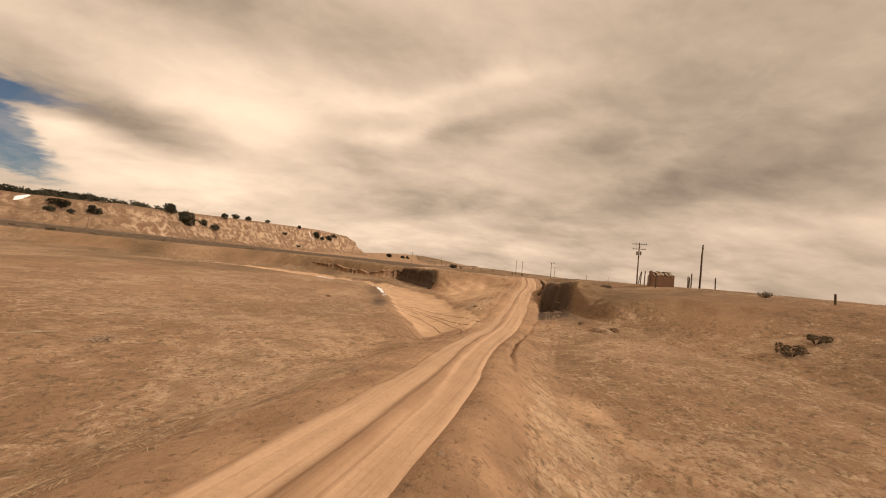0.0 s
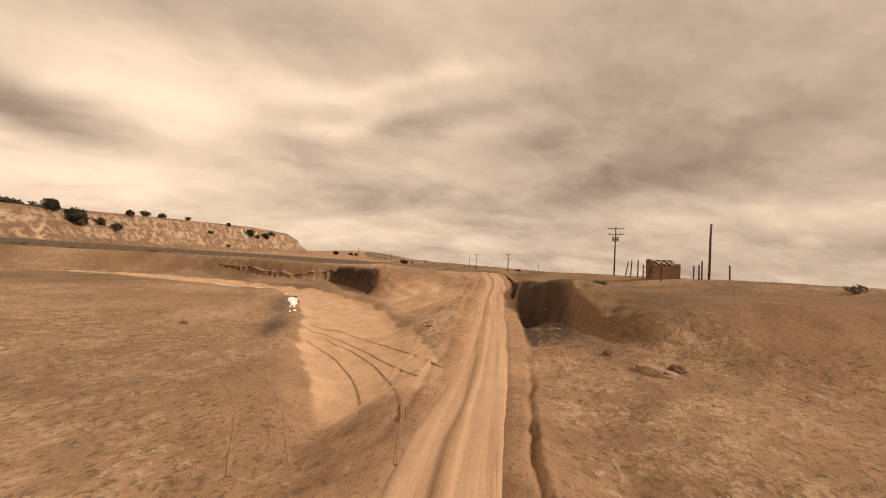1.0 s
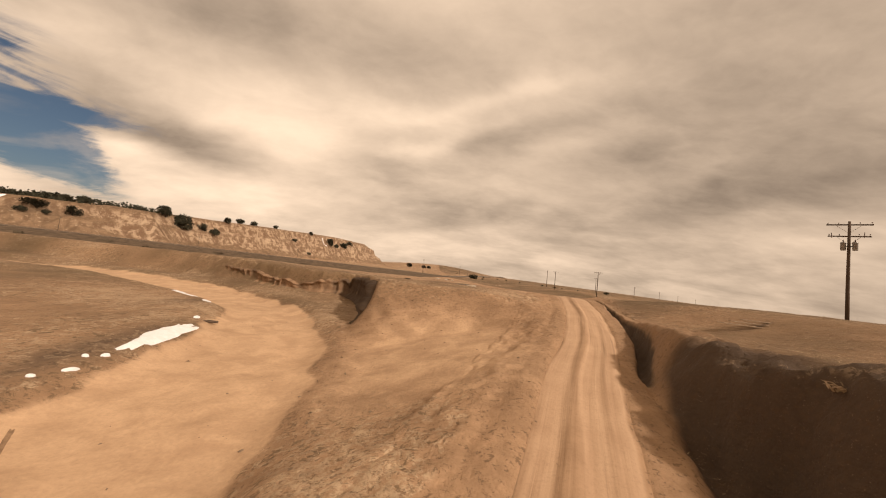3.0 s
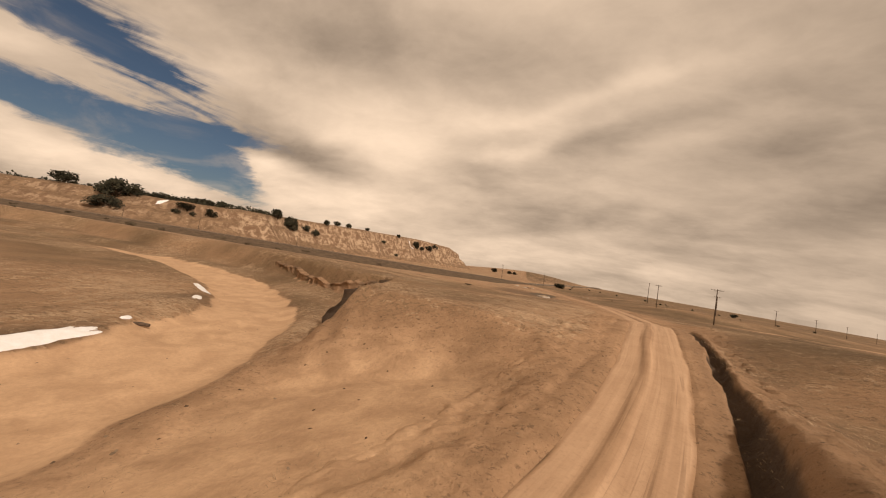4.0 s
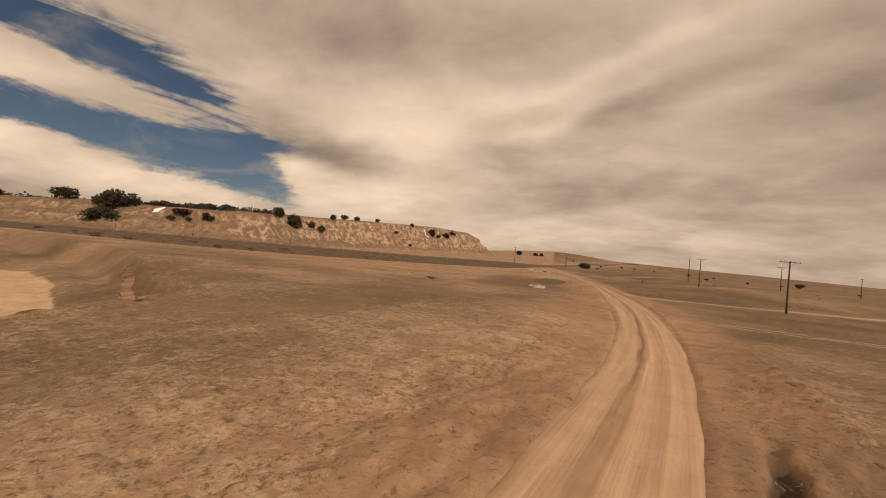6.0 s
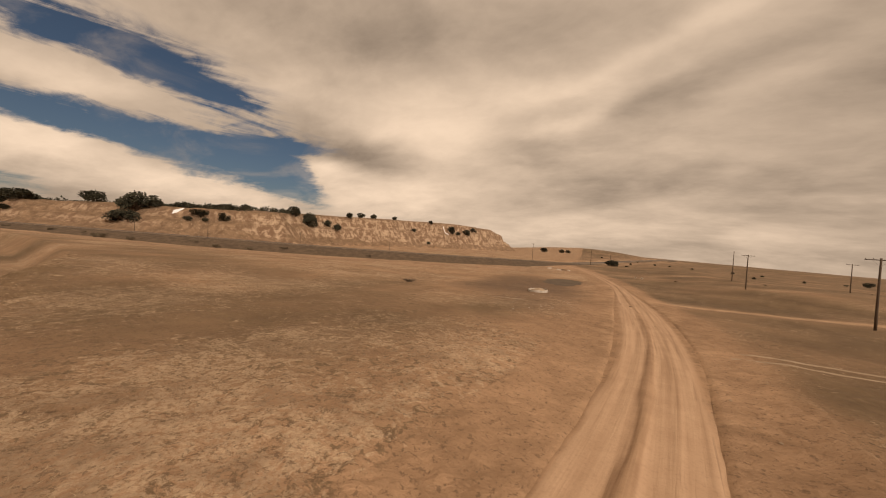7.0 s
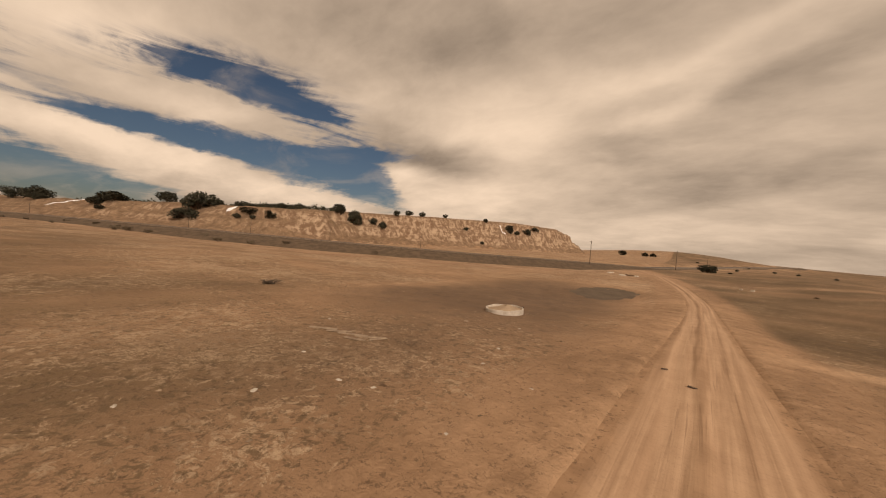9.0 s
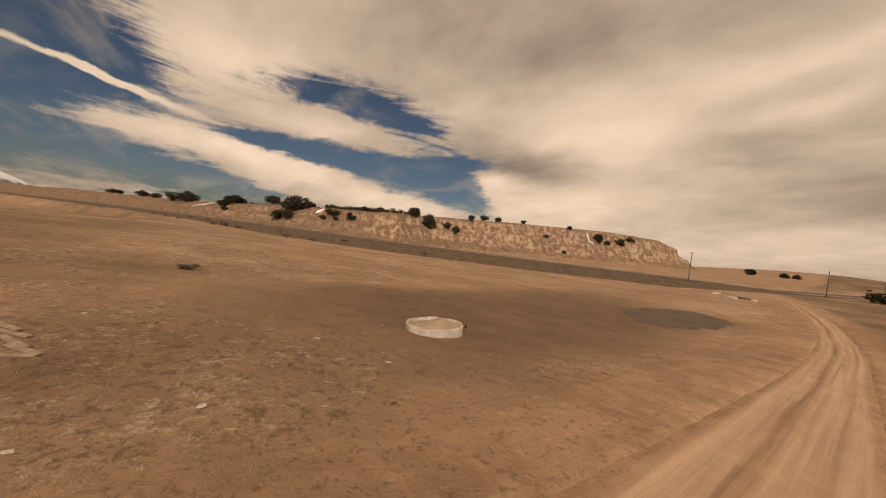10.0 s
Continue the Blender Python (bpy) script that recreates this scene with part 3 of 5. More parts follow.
    u = np.clip((left - x) / np.maximum(left - foot, 1), 0, 1)
    fan = (tz - 0.2) * (1 - u) + (-2.75) * u + 0.35 * u * (1 - u) + 0.10 * fbm(x / 2.5, y / 2.5, 3, 23)
    tilt = np.interp(y, [15, 24, 29, 35], [0.09, 0.12, 0.19, 0.27])
    apron = np.interp(y, [5, 20, 26, 33, 37], [-2.5, -2.35, -2.2, -1.7, -1.5]) + np.clip(y - 37, 0, 13) * 0.09 + tilt * np.clip(ts - tw / 2 - 0.8, 0, 16) - 5 * sstep(38, 52, y) + 0.2 * fbm(x / 2.2, y / 2.2, 3, 26)
    h = np.where(on & (ts > tw / 2 + 0.5) & (y < 52), np.maximum(h, apron), h)
    fan = fan - 6 * (1 - sstep(30, 40, y)) - 6 * sstep(62, 70, y)
    h = np.where(on & (x < left) & (x > foot), np.maximum(h, fan), h)
    # broad lowering under the ditch; the verge carries its true shape
    return h


def ditch_line(y):
    """How far from the track's edge the ditch on its right runs."""
    return np.interp(y, [36, 48, 56, 64, 72, 80, 90], [0.95, 0.95, 1.05, 1.25, 1.5, 1.25, 0.9])


def verge_cut(e, ts, y):
    """How far the verge lies under the even ground: the ditch and the crack along the right, a shallow rut along the left."""
    wig = 0.22 * vnoise(y / 2.3, y * 0, 90) + 0.08 * vnoise(y / 0.7, y * 0, 91)
    ditch = sstep(48, 56, y) * (1 - sstep(76, 89, y))
    mid = ditch_line(y)
    wide = np.interp(y, [50, 70, 85, 92], [0.30, 0.42, 0.30, 0.18]) + 0.08 * vnoise(y / 5.0, y * 0, 92)
    right = 0.85 * ditch * (0.85 + 0.3 * vnoise(y / 3.1, y * 0 + 5, 93)) * (sstep(mid - wide, mid - wide + 0.25, e + wig) - sstep(mid + wide - 0.1, mid + wide + 0.3, e + wig))
    crack = 0.34 * sstep(11, 20, y) * (1 - sstep(28, 34, y)) * (0.85 + 0.4 * vnoise(y / 2.7, y * 0 + 2, 94)) * np.exp(-(((e + wig - 0.75) / 0.17) ** 4))
    left = 0.15 * np.exp(-(((e + wig - 0.9) / 0.3) ** 2)) * (0.5 + 0.5 * vnoise(y / 4, y * 0, 95)) * sstep(14, 24, y) * (1 - sstep(84, 100, y))
    return np.where(ts > 0, right + crack, left)


def gz(x, y):
    return float(land(np.array([x]), np.array([y]))[0])


def grid_lines(lo, hi, fine_lo, fine_hi, step, mid=()):
    """Grid lines: even within the fine stretch, then widening to lo and hi, with stretches of their own step in between."""
    out = list(np.arange(fine_lo, fine_hi + step / 2, step))
    for sign, start, end in ((-1, fine_lo, lo), (1, fine_hi, hi)):
        p, s, got = start, step, []
        while sign * (end - p) > 0:
            cap = next((c for a, b, c in mid if a <= p <= b), 1e9)
            s = min(s * 1.12, max(cap, step))
            p += sign * s
            got.append(p)
        out = got[::-1] + out if sign < 0 else out + got
    return np.array(out)


def mesh_object(name, verts, faces, mat, parent=None, smooth=False, uv=None, colour=None):
    """One mesh object from arrays of vertices and faces."""
    me = bpy.data.meshes.new(name)
    if isinstance(faces, np.ndarray):
        me.vertices.add(len(verts))
        me.vertices.foreach_set("co", np.asarray(verts, np.float32).ravel())
        me.loops.add(faces.size)
        me.loops.foreach_set("vertex_index", faces.astype(np.int32).ravel())
        me.polygons.add(len(faces))
        me.polygons.foreach_set("loop_start", np.arange(0, faces.size, faces.shape[1], dtype=np.int32))
        me.update(calc_edges=True)
    else:
        me.from_pydata(verts, [], faces)
    me.materials.append(mat)
    if smooth:
        me.polygons.foreach_set("use_smooth", [True] * len(me.polygons))
    if uv is not None:
        lay = me.uv_layers.new(name="run")
        idx = np.empty(len(me.loops), dtype=np.int32)
        me.loops.foreach_get("vertex_index", idx)
        lay.data.foreach_set("uv", np.asarray(uv, np.float32)[idx].ravel())
    if colour is not None:
        col = me.attributes.new("zone", "FLOAT_COLOR", "POINT")
        col.data.foreach_set("color", np.asarray(colour, np.float32).ravel())
    me.update()
    ob = new(name, me)
    ob.parent = parent
    return ob


def sheet_faces(ny, nx):
    i = np.arange((ny - 1) * nx).reshape(ny - 1, nx)[:, :-1].ravel()
    return np.stack([i, i + 1, i + nx + 1, i + nx], 1)


VERGE = 3.6   # width of the verges beside the track


def soil_zones(x, y):
    """Where sand, straw, damp earth with painted shade, and dark steppe soil lie, as rows of four."""
    bd, _, (bw,) = along(BED, x, y)
    ts, tz, tw = track_side(x, y)
    on = (y < 300) & (y > -60)
    e = np.abs(ts) - tw / 2
    ragged = 0.8 * fbm(x / 2.6, y / 2.6, 3, 45)
    sand = (1 - sstep(bw - 0.3, bw + 0.9, bd + ragged)) * (y < 105) * sstep(26, 33, y + 2 * ragged)
    sand = np.maximum(sand, np.where(on, np.interp(y, [86, 104], [0.22, 0.36]) * (1 - sstep(-0.1, 1.0, e / np.interp(y, [86, 104], [0.8, 5.0]))), 0))
    turn = spot(x, y, 15.5, 12, 1.3, 8, 0.55) + spot(x, y, 20, 58, 6.5, 9.5, 0.62, 4)
    pd, _, _ = along(PAVED, x, y)
    shoulder = np.maximum((1 - sstep(4, 16, pd)) * 0.8, (1 - sstep(14, 60, pd)) * 0.5 * np.clip(0.6 + fbm(x / 30, y / 9, 3, 43), 0, 1))
    strip, _, _ = along([(52, 150), (70, 152), (95, 158), (140, 172)], x, y)
    shoulder = np.maximum(shoulder, 0.55 * np.exp(-((strip / 3.0) ** 2)))
    # pale crust along the near edge of the silt flat
    lip = np.abs(np.hypot((x - 29) / 15, (y - 166) / 33) - 1.0)
    crust = 0.42 * np.exp(-((lip / 0.10) ** 2)) * (ts < -5) * np.clip(0.5 + 1.4 * fbm(x / 6, y / 6, 3, 47), 0, 1)
    sand = np.clip(np.maximum.reduce([sand, turn, shoulder, crust]), 0, 1)
    silt = spot(x + 2.5 * fbm(x / 7, y / 7, 3, 48), y + 4 * fbm(x / 9, y / 9, 2, 49), 28.5, 167, 13.0, 29, 1.0, 6)
    bare = spot(x, y, 19.5, 59, 7.0, 10.0, 0.95, 4)
    straw = np.clip(0.55 + 0.8 * fbm(x / 9, y / 9, 3, 40), 0, 1)
    straw = np.maximum(straw, spot(x, y, 26.5, 72, 6, 5.5, 0.9) + spot(x, y, 16.3, 45, 1.6, 9, 0.9) + spot(x, y, 35, 92, 4.5, 12, 0.8))
    straw = straw * np.where((ts > 0) & (y > 46), 0.62, 1.0) * (1 - sand) * (1 - silt) * (1 - bare) * np.where(on, sstep(0.4, 1.0, e / np.interp(y, [70, 100], [2.2, 5.0])), 1)
    # damp earth by the snow and under the far bank; gully shade painted in
    damp_shade = spot(x, y, 2.6, 57, 2.2, 9, 0.6) + spot(x, y, -5, 75, 3, 7, 0.5) + spot(x, y, 4.0, 44, 1.3, 5, 0.7) + spot(x, y, 25, 33.5, 2.6, 4, 0.45)
    # the last spot and this band paint the gully's shade into the soil
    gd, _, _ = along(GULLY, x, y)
    damp_shade = damp_shade * (1 - 0.6 * sand) + 1.3 * sstep(0.9, 2.0, e) * np.exp(-((gd / np.interp(y, [34, 42], [2.6, 3.6])) ** 4)) * sstep(33, 39, y)
    # darker soil along the right shoulder
    damp_shade = damp_shade + 0.30 * np.where(ts > 0, sstep(46, 54, y) * (1 - sstep(84, 96, y)) * sstep(-0.2, 0.5, e) * (1 - sstep(3.0, 7.0, e)), 0)
    # dark silt flat, and a darker patch left of the track
    damp_shade = np.clip(damp_shade + 0.57 * silt + spot(x, y, 35, 132, 8, 9, 0.42), 0, 1)
    # grey-brown steppe soil away from the track, its colour deepened partly for lens falloff
    wild = np.clip(0.75 + 0.6 * fbm(x / 11, y / 11, 3, 46), 0, 1.2)
    steppe = np.where(ts > 0, np.interp(y, [0, 32, 42, 60, 120, 180, 260], [0.40, 0.50, 0.95, 1.1, 1.0, 0.9, 0.9]) * sstep(1.0, 5.0, e), np.interp(y, [45, 70, 85, 120, 150, 190, 230], [0.35, 0.40, 0.70, 0.75, 0.35, 0.15, 0.1]) * sstep(2.5, 12.0, e))
    steppe = np.clip(steppe * wild * (1 - 0.8 * sand) * (1 - bare) * (1 - silt), 0, 1)
    return np.stack([sand, straw, damp_shade, steppe], -1)


def build_ground():
    gx = grid_lines(-4300, 4300, -24, 62, 0.30, [(-330, -24, 3.2), (62, 110, 2.0)])
    gy = grid_lines(-2500, 4600, -4, 176, 0.32, [(172, 640, 4.0)])
    X, Y = np.meshgrid(gx, gy)
    x, y = X.ravel(), Y.ravel()
    z = land(x, y)
    ts, _, tw = track_side(x, y)
    e = np.abs(ts) - tw / 2
    under = 0.3 + 1.3 * verge_cut(e, ts, y) + 0.6 * (ts > 0) * sstep(36, 44, y) * (1 - sstep(88, 96, y))
    z = z - np.where((y > -2.6) & (y < 179.6) & (e > -0.3) & (e < VERGE - 0.7), under, 0)
    z = z - np.where((e <= -0.3) & (y > -58) & (y < 298), 0.25, 0)
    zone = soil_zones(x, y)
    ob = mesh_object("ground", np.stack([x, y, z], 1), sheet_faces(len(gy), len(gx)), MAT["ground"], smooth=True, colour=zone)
    # rock on the mesa's slope
    ob.data.materials.append(MAT["cliff"])
    cx, cy = (X[:-1, :-1] + X[1:, 1:]).ravel() / 2, (Y[:-1, :-1] + Y[1:, 1:]).ravel() / 2
    d, side, (run, rim) = along(MESA, cx, cy)
    rocky = (mesa_rise(cx, cy) > 0.5) & (cy > -300) & ((cx < 0) | (side > 0)) & (cx < -38)
    ob.data.polygons.foreach_set("material_index", rocky.astype(np.int32))
    tagged(ob, "dry tan desert soil with straw litter, eroded banks and mesa", "ground", kind="structure")


def build_verge(side):
    """The strip of ground beside the track, fine enough for its ditch, crack and crumbled edge."""
    ys = np.arange(-3.0, 180, 0.2)
    e = np.r_[-0.35, -0.1, np.arange(0.1, VERGE, 0.12), VERGE]
    cx, cz, cw = track_at(ys)
    lean = np.gradient(cx, ys)
    q = np.sqrt(1 + lean**2)
    off = side * (cw[:, None] / 2 + e[None, :])
    X, Y = cx[:, None] + off / q[:, None], ys[:, None] - off * (lean / q)[:, None]
    x, y = X.ravel(), Y.ravel()
    ts, tz, tw = track_side(x, y)
    ee = np.abs(ts) - tw / 2
    E = np.repeat(e[None, :], len(ys), 0).ravel()
    lump = (0.05 * fbm(x / 0.5, y / 0.5, 3, 96) + 0.04 * np.maximum(vnoise(x / 0.33, y / 0.33, 97), 0)) * sstep(0.0, 0.5, E) * (1 + 1.8 * sstep(0.6, 1.3, E) * sstep(34, 42, y) * (1 - sstep(90, 100, y)))
    cut = verge_cut(ee, ts, y)
    z = land(x, y) - cut + lump + 0.012 - 0.12 * (E < -0.2) - 0.10 * sstep(VERGE - 0.25, VERGE, E)
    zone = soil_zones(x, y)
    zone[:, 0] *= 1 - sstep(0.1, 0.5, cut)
    # shade in ditch and crack painted dark, by depth of the cut
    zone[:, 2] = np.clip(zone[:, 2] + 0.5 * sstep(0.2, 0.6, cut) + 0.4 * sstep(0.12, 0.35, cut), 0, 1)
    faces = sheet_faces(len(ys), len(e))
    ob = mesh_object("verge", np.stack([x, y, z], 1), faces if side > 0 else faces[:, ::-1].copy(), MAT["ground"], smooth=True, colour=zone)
    tagged(ob, "crumbled dirt verge with a dark eroded ditch" if side > 0 else "crumbled dirt verge falling to the wash", "road verge", kind="structure")


def build_track():
    ys = np.arange(-55, 299, 0.45)
    n = 61
    cx, cz, cw = track_at(ys)
    lean = np.gradient(cx, ys)
    nx, ny = 1 / np.sqrt(1 + lean**2), -lean / np.sqrt(1 + lean**2)
    u = np.linspace(-1, 1, n)
    U = np.repeat(u[None, :], len(ys), 0)
    S = np.repeat(ys[:, None], n, 1)
    wander = 0.10 * vnoise(S / 9, S * 0, 50) + 0.03 * vnoise(S / 1.7, S * 0, 51)
    m = U * (cw[:, None] / 2) * (1 + 0.035 * vnoise(S / 1.7, np.sign(U) * 3, 57) + 0.02 * vnoise(S / 0.6, np.sign(U) * 5, 58))
    ridge = np.interp(S, [5, 25, 40, 60, 90], [0.15, -0.1, -0.32, -0.25, -0.2])
    strip = np.exp(-((np.abs(m - ridge + wander) / (0.24 + 0.07 * vnoise(S / 3.0, S * 0, 59))) ** 3)) * np.clip(0.85 + 0.35 * vnoise(S / 4.5, S * 0, 60), 0, 1)
    groove = np.exp(-(((np.abs(m - ridge + wander) - 0.34) / 0.06) ** 2)) * np.clip(0.3 + 0.9 * vnoise(S / 6.0, np.sign(m - ridge) * 4, 61), 0, 1)
    lane = np.clip(1 - 0.95 * strip - 0.6 * groove - 0.35 * np.exp(-(((m - ridge - 1.15) / 0.10) ** 2)), 0, 1)
    crown = 0.05 * strip - 0.03 * groove
    edge = sstep(0.72, 0.97, np.abs(U + 0.05 * vnoise(S / 1.1, U * 2, 55)))
    many = sstep(92, 112, S)
    extra = np.exp(-(((np.abs(m - 0.5 + wander) - 1.7) / 0.25) ** 2)) * many
    Z = cz[:, None] - 0.075 * lane + crown - 0.05 * extra - 0.10 * edge * (1 - 0.8 * many) - 0.055 * many * sstep(0.60, 1.0, np.abs(U)) + 0.018 * fbm(m * 2.2, S / 1.4, 3, 52) - 0.03 * np.maximum(0, vnoise(m * 3.1, S / 5.0, 53))
    X = cx[:, None] + nx[:, None] * m
    Y = ys[:, None] + ny[:, None] * m
    zone = np.stack([np.clip(lane * (1 - 0.35 * many) + 0.4 * extra, 0, 1), np.maximum(edge, many * sstep(0.45, 0.95, np.abs(U))), np.zeros_like(X), np.ones_like(X)], -1).reshape(-1, 4)
    ob = mesh_object("road", np.stack([X, Y, Z], -1).reshape(-1, 3).tolist(), sheet_faces(len(ys), n), MAT["track"], smooth=True, uv=np.stack([m, S], -1).reshape(-1, 2), colour=zone)
    tagged(ob, "pale packed-dirt two-rut track across the desert", "dirt road", kind="structure")


def resample(line, step):
    line = np.array(line, float)
    s = np.r_[0, np.cumsum(np.hypot(*np.diff(line[:, :2], axis=0).T))]
    at = np.arange(0, s[-1], step)
    k = np.column_stack([s, line])
    return np.stack([curve(k, at, j) for j in range(1, k.shape[1])], 1)


def ribbon(name, line, offsets, lift, mat, label, category):
    """A strip laid along a line, with cross-section points at the given offsets and lifts."""
    q = np.array(line, float)
    run = np.r_[0, np.cumsum(np.hypot(*np.diff(q[:, :2], axis=0).T))]
    at = np.arange(0, run[-1], 6.0)
    p = np.stack([np.interp(at, run, q[:, j]) for j in range(3)], 1)
    d = np.gradient(p[:, :2], axis=0)
    d /= np.hypot(*d.T)[:, None]
    verts = []
    for (x, y, z), (dx, dy) in zip(p, d):
        for o, l in zip(offsets, lift):
            verts.append((x + dy * o, y - dx * o, z + l))
    ob = mesh_object(name, verts, sheet_faces(len(p), len(offsets)), mat, smooth=True)
    return tagged(ob, label, category, kind="structure")


def cut_bank():
    """The fluted, undercut earth face round the head of the wash."""
    line = resample([(12.9, 68.2), (13.2, 71.2), (12.5, 76.4), (10.8, 82.8), (8.9, 88.9), (6.3, 92.9), (0.7, 93.7), (-5.9, 95.9), (-12.8, 99.9), (-24, 105)], 0.16)
    n = 18
    d = np.gradient(line, axis=0)
    d /= np.hypot(*d.T)[:, None]
    out = np.stack([-d[:, 1], d[:, 0]], 1)
    S = np.arange(len(line)) * 0.16
    T = np.linspace(0, 1, n)
    top = np.min([land(*(line - out * o).T) for o in (0.8, 1.3)], 0) - 0.04
    bot = land(*(line + out * 1.6).T) - 0.15
    A, B = np.meshgrid(S, T, indexing="ij")
    flute = 0.8 * np.abs(vnoise(A * 0.8 + 0.25 * B, A * 0 + 3, 80)) + 0.35 * np.abs(vnoise(A * 2.1 + 0.5 * B, B * 1.2, 81))
    fade = (sstep(0, 1.2, A) * (1 - sstep(S[-1] - 7, S[-1], A)))
    prof = 0.40 + 1.0 * sstep(0.66, 1.0, B) - 0.30 * sstep(0.08, 0.3, B) + 0.06 * np.sin(B * 9 + A)
    off = prof - 0.75 * flute * (1 - 0.6 * B)
    off[:, 0] = -1.1
    Z = top[:, None] * (1 - B) + bot[:, None] * B + 0.05 * vnoise(A * 4, B * 6, 82)
    X = line[:, :1] + out[:, :1] * (off * fade - 0.9 * (1 - fade))
    Y = line[:, 1:] + out[:, 1:] * (off * fade - 0.9 * (1 - fade))
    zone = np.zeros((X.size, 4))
    # painted shade: flute hollows, and the first stretch that faces away from the sun
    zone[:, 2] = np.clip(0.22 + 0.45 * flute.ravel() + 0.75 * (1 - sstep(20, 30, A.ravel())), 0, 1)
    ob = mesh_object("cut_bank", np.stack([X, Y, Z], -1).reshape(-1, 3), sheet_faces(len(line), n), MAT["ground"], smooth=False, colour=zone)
    tagged(ob, "fluted crumbling earth bank at the head of the wash", "earth bank", kind="structure")


build_ground()
cut_bank()
build_verge(1)
build_verge(-1)
build_track()
ribbon("road_embankment", PAVED, (-20.0, -13.0, -9.0, -6.2, -5.9, 5.9, 6.2, 9.0, 13.0, 20.0), (-3.5, -0.3, 0.7, 1.5, 1.3, 1.3, 1.5, 0.7, -0.3, -3.5), MAT["weeds"], "dark weedy roadside embankment below the mesa", "embankment")
ribbon("road_shoulder", PAVED, (-6.3, -6.0, -4.2, 4.2, 6.0, 6.3), (1.3, 1.54, 1.5, 1.5, 1.54, 1.3), MAT["gravel"], "pale gravel shoulder along the paved road", "road shoulder")
ribbon("paved_road", PAVED, (-4.3, -4.0, 0, 4.0, 4.3), (1.45, 1.62, 1.68, 1.62, 1.45), MAT["tarmac"], "dark worn two-lane paved road at the mesa's foot", "road")

# ---- helpers for things ----


class Geo:
    """Gathers vertices and faces of one mesh."""

    def __init__(self):
        self.v, self.f = [], []

    def add(self, verts, faces):
        n = len(self.v)
        self.v += [tuple(p) for p in verts]
        self.f += [tuple(i + n for i in face) for face in faces]
        return self

    def box(self, m, sx, sy, sz, bevel=0.0, taper=1.0):
        """A box with its base at m's origin; bevel cuts its upright edges, taper narrows its top."""
        b = min(bevel, sx / 3, sy / 3)
        hx, hy = sx / 2, sy / 2
        ring = [(-hx + b, -hy), (hx - b, -hy), (hx, -hy + b), (hx, hy - b), (hx - b, hy), (-hx + b, hy), (-hx, hy - b), (-hx, -hy + b)] if b else [(-hx, -hy), (hx, -hy), (hx, hy), (-hx, hy)]
        k = len(ring)
        verts = [m @ Vector((x, y, 0)) for x, y in ring] + [m @ Vector((x * taper, y * taper, sz)) for x, y in ring]
        faces = [tuple(range(k))[::-1], tuple(range(k, 2 * k))] + [(i, (i + 1) % k, k + (i + 1) % k, k + i) for i in range(k)]
        return self.add(verts, faces)

    def tube(self, pts, radii, sides=8, cap=True):
        """A tube through points, with a radius at each."""
        pts = [Vector(p) for p in pts]
        verts, faces = [], []
        for i, (p, r) in enumerate(zip(pts, radii)):
            d = (pts[min(i + 1, len(pts) - 1)] - pts[max(i - 1, 0)]).normalized()
            a = d.orthogonal().normalized() if abs(d.z) < 0.9 else Vector((1, 0, 0))
            a = (a - d * a.dot(d)).normalized()
            b = d.cross(a)
            verts += [p + (a * math.cos(2 * math.pi * k / sides) + b * math.sin(2 * math.pi * k / sides)) * r for k in range(sides)]
        for i in range(len(pts) - 1):
            for k in range(sides):
                n = (k + 1) % sides
                faces.append((i * sides + k, i * sides + n, (i + 1) * sides + n, (i + 1) * sides + k))
        if cap:
            faces += [tuple(range(sides))[::-1], tuple(range((len(pts) - 1) * sides, len(pts) * sides))]
        return self.add(verts, faces)

    def lathe(self, m, profile, sides=24):
        """A turned shape from (radius, height) rows."""
        verts, faces = [], []
        for r, z in profile:
            verts += [m @ Vector((r * math.cos(2 * math.pi * k / sides), r * math.sin(2 * math.pi * k / sides), z)) for k in range(sides)]
        for i in range(len(profile) - 1):
            for k in range(sides):
                n = (k + 1) % sides
                faces.append((i * sides + k, i * sides + n, (i + 1) * sides + n, (i + 1) * sides + k))
        return self.add(verts, faces)

    def lump(self, m, sx, sy, sz, seed, sub=2, rough=0.22):
        """A stone: a ball pushed in and out, flattened below."""
        bm = bmesh.new()
        bmesh.ops.create_icosphere(bm, subdivisions=sub, radius=1.0)
        verts = []
        for v in bm.verts:
            p = v.co.copy()
            q = 1 + rough * noise.noise(p * 1.3 + Vector((seed, seed * 0.7, 3))) + 0.5 * rough * noise.noise(p * 3.1 + Vector((seed, 1, seed)))
            p = Vector((round(p.x * q * 3.2) / 3.2 * 0.35 + p.x * q * 0.65, p.y * q, max(p.z * q, -0.35)))
            verts.append(m @ Vector((p.x * sx, p.y * sy, p.z * sz)))
        faces = [[v.index for v in f.verts] for f in bm.faces]
        bm.free()
        return self.add(verts, faces)


def part(name, g, mat, parent=None, label="", smooth=False):
    ob = mesh_object(name, g.v, g.f, mat, parent, smooth)
    if label:
        tagged(ob, label)
    return ob


def thing(name, label, category, m, group="", kind=""):
    e = new(name)
    e.matrix_world = m
    return tagged(e, label, category, group, kind)


def stand(x, y, turn=0.0, lean=0.0, sink=0.05, dx=0.0):
    return pose(x, y, gz(x, y) - sink, lean, dx, turn)


def shift(x=0.0, y=0.0, z=0.0):
    return Matrix.Translation((x, y, z))


# ---- utility poles ----


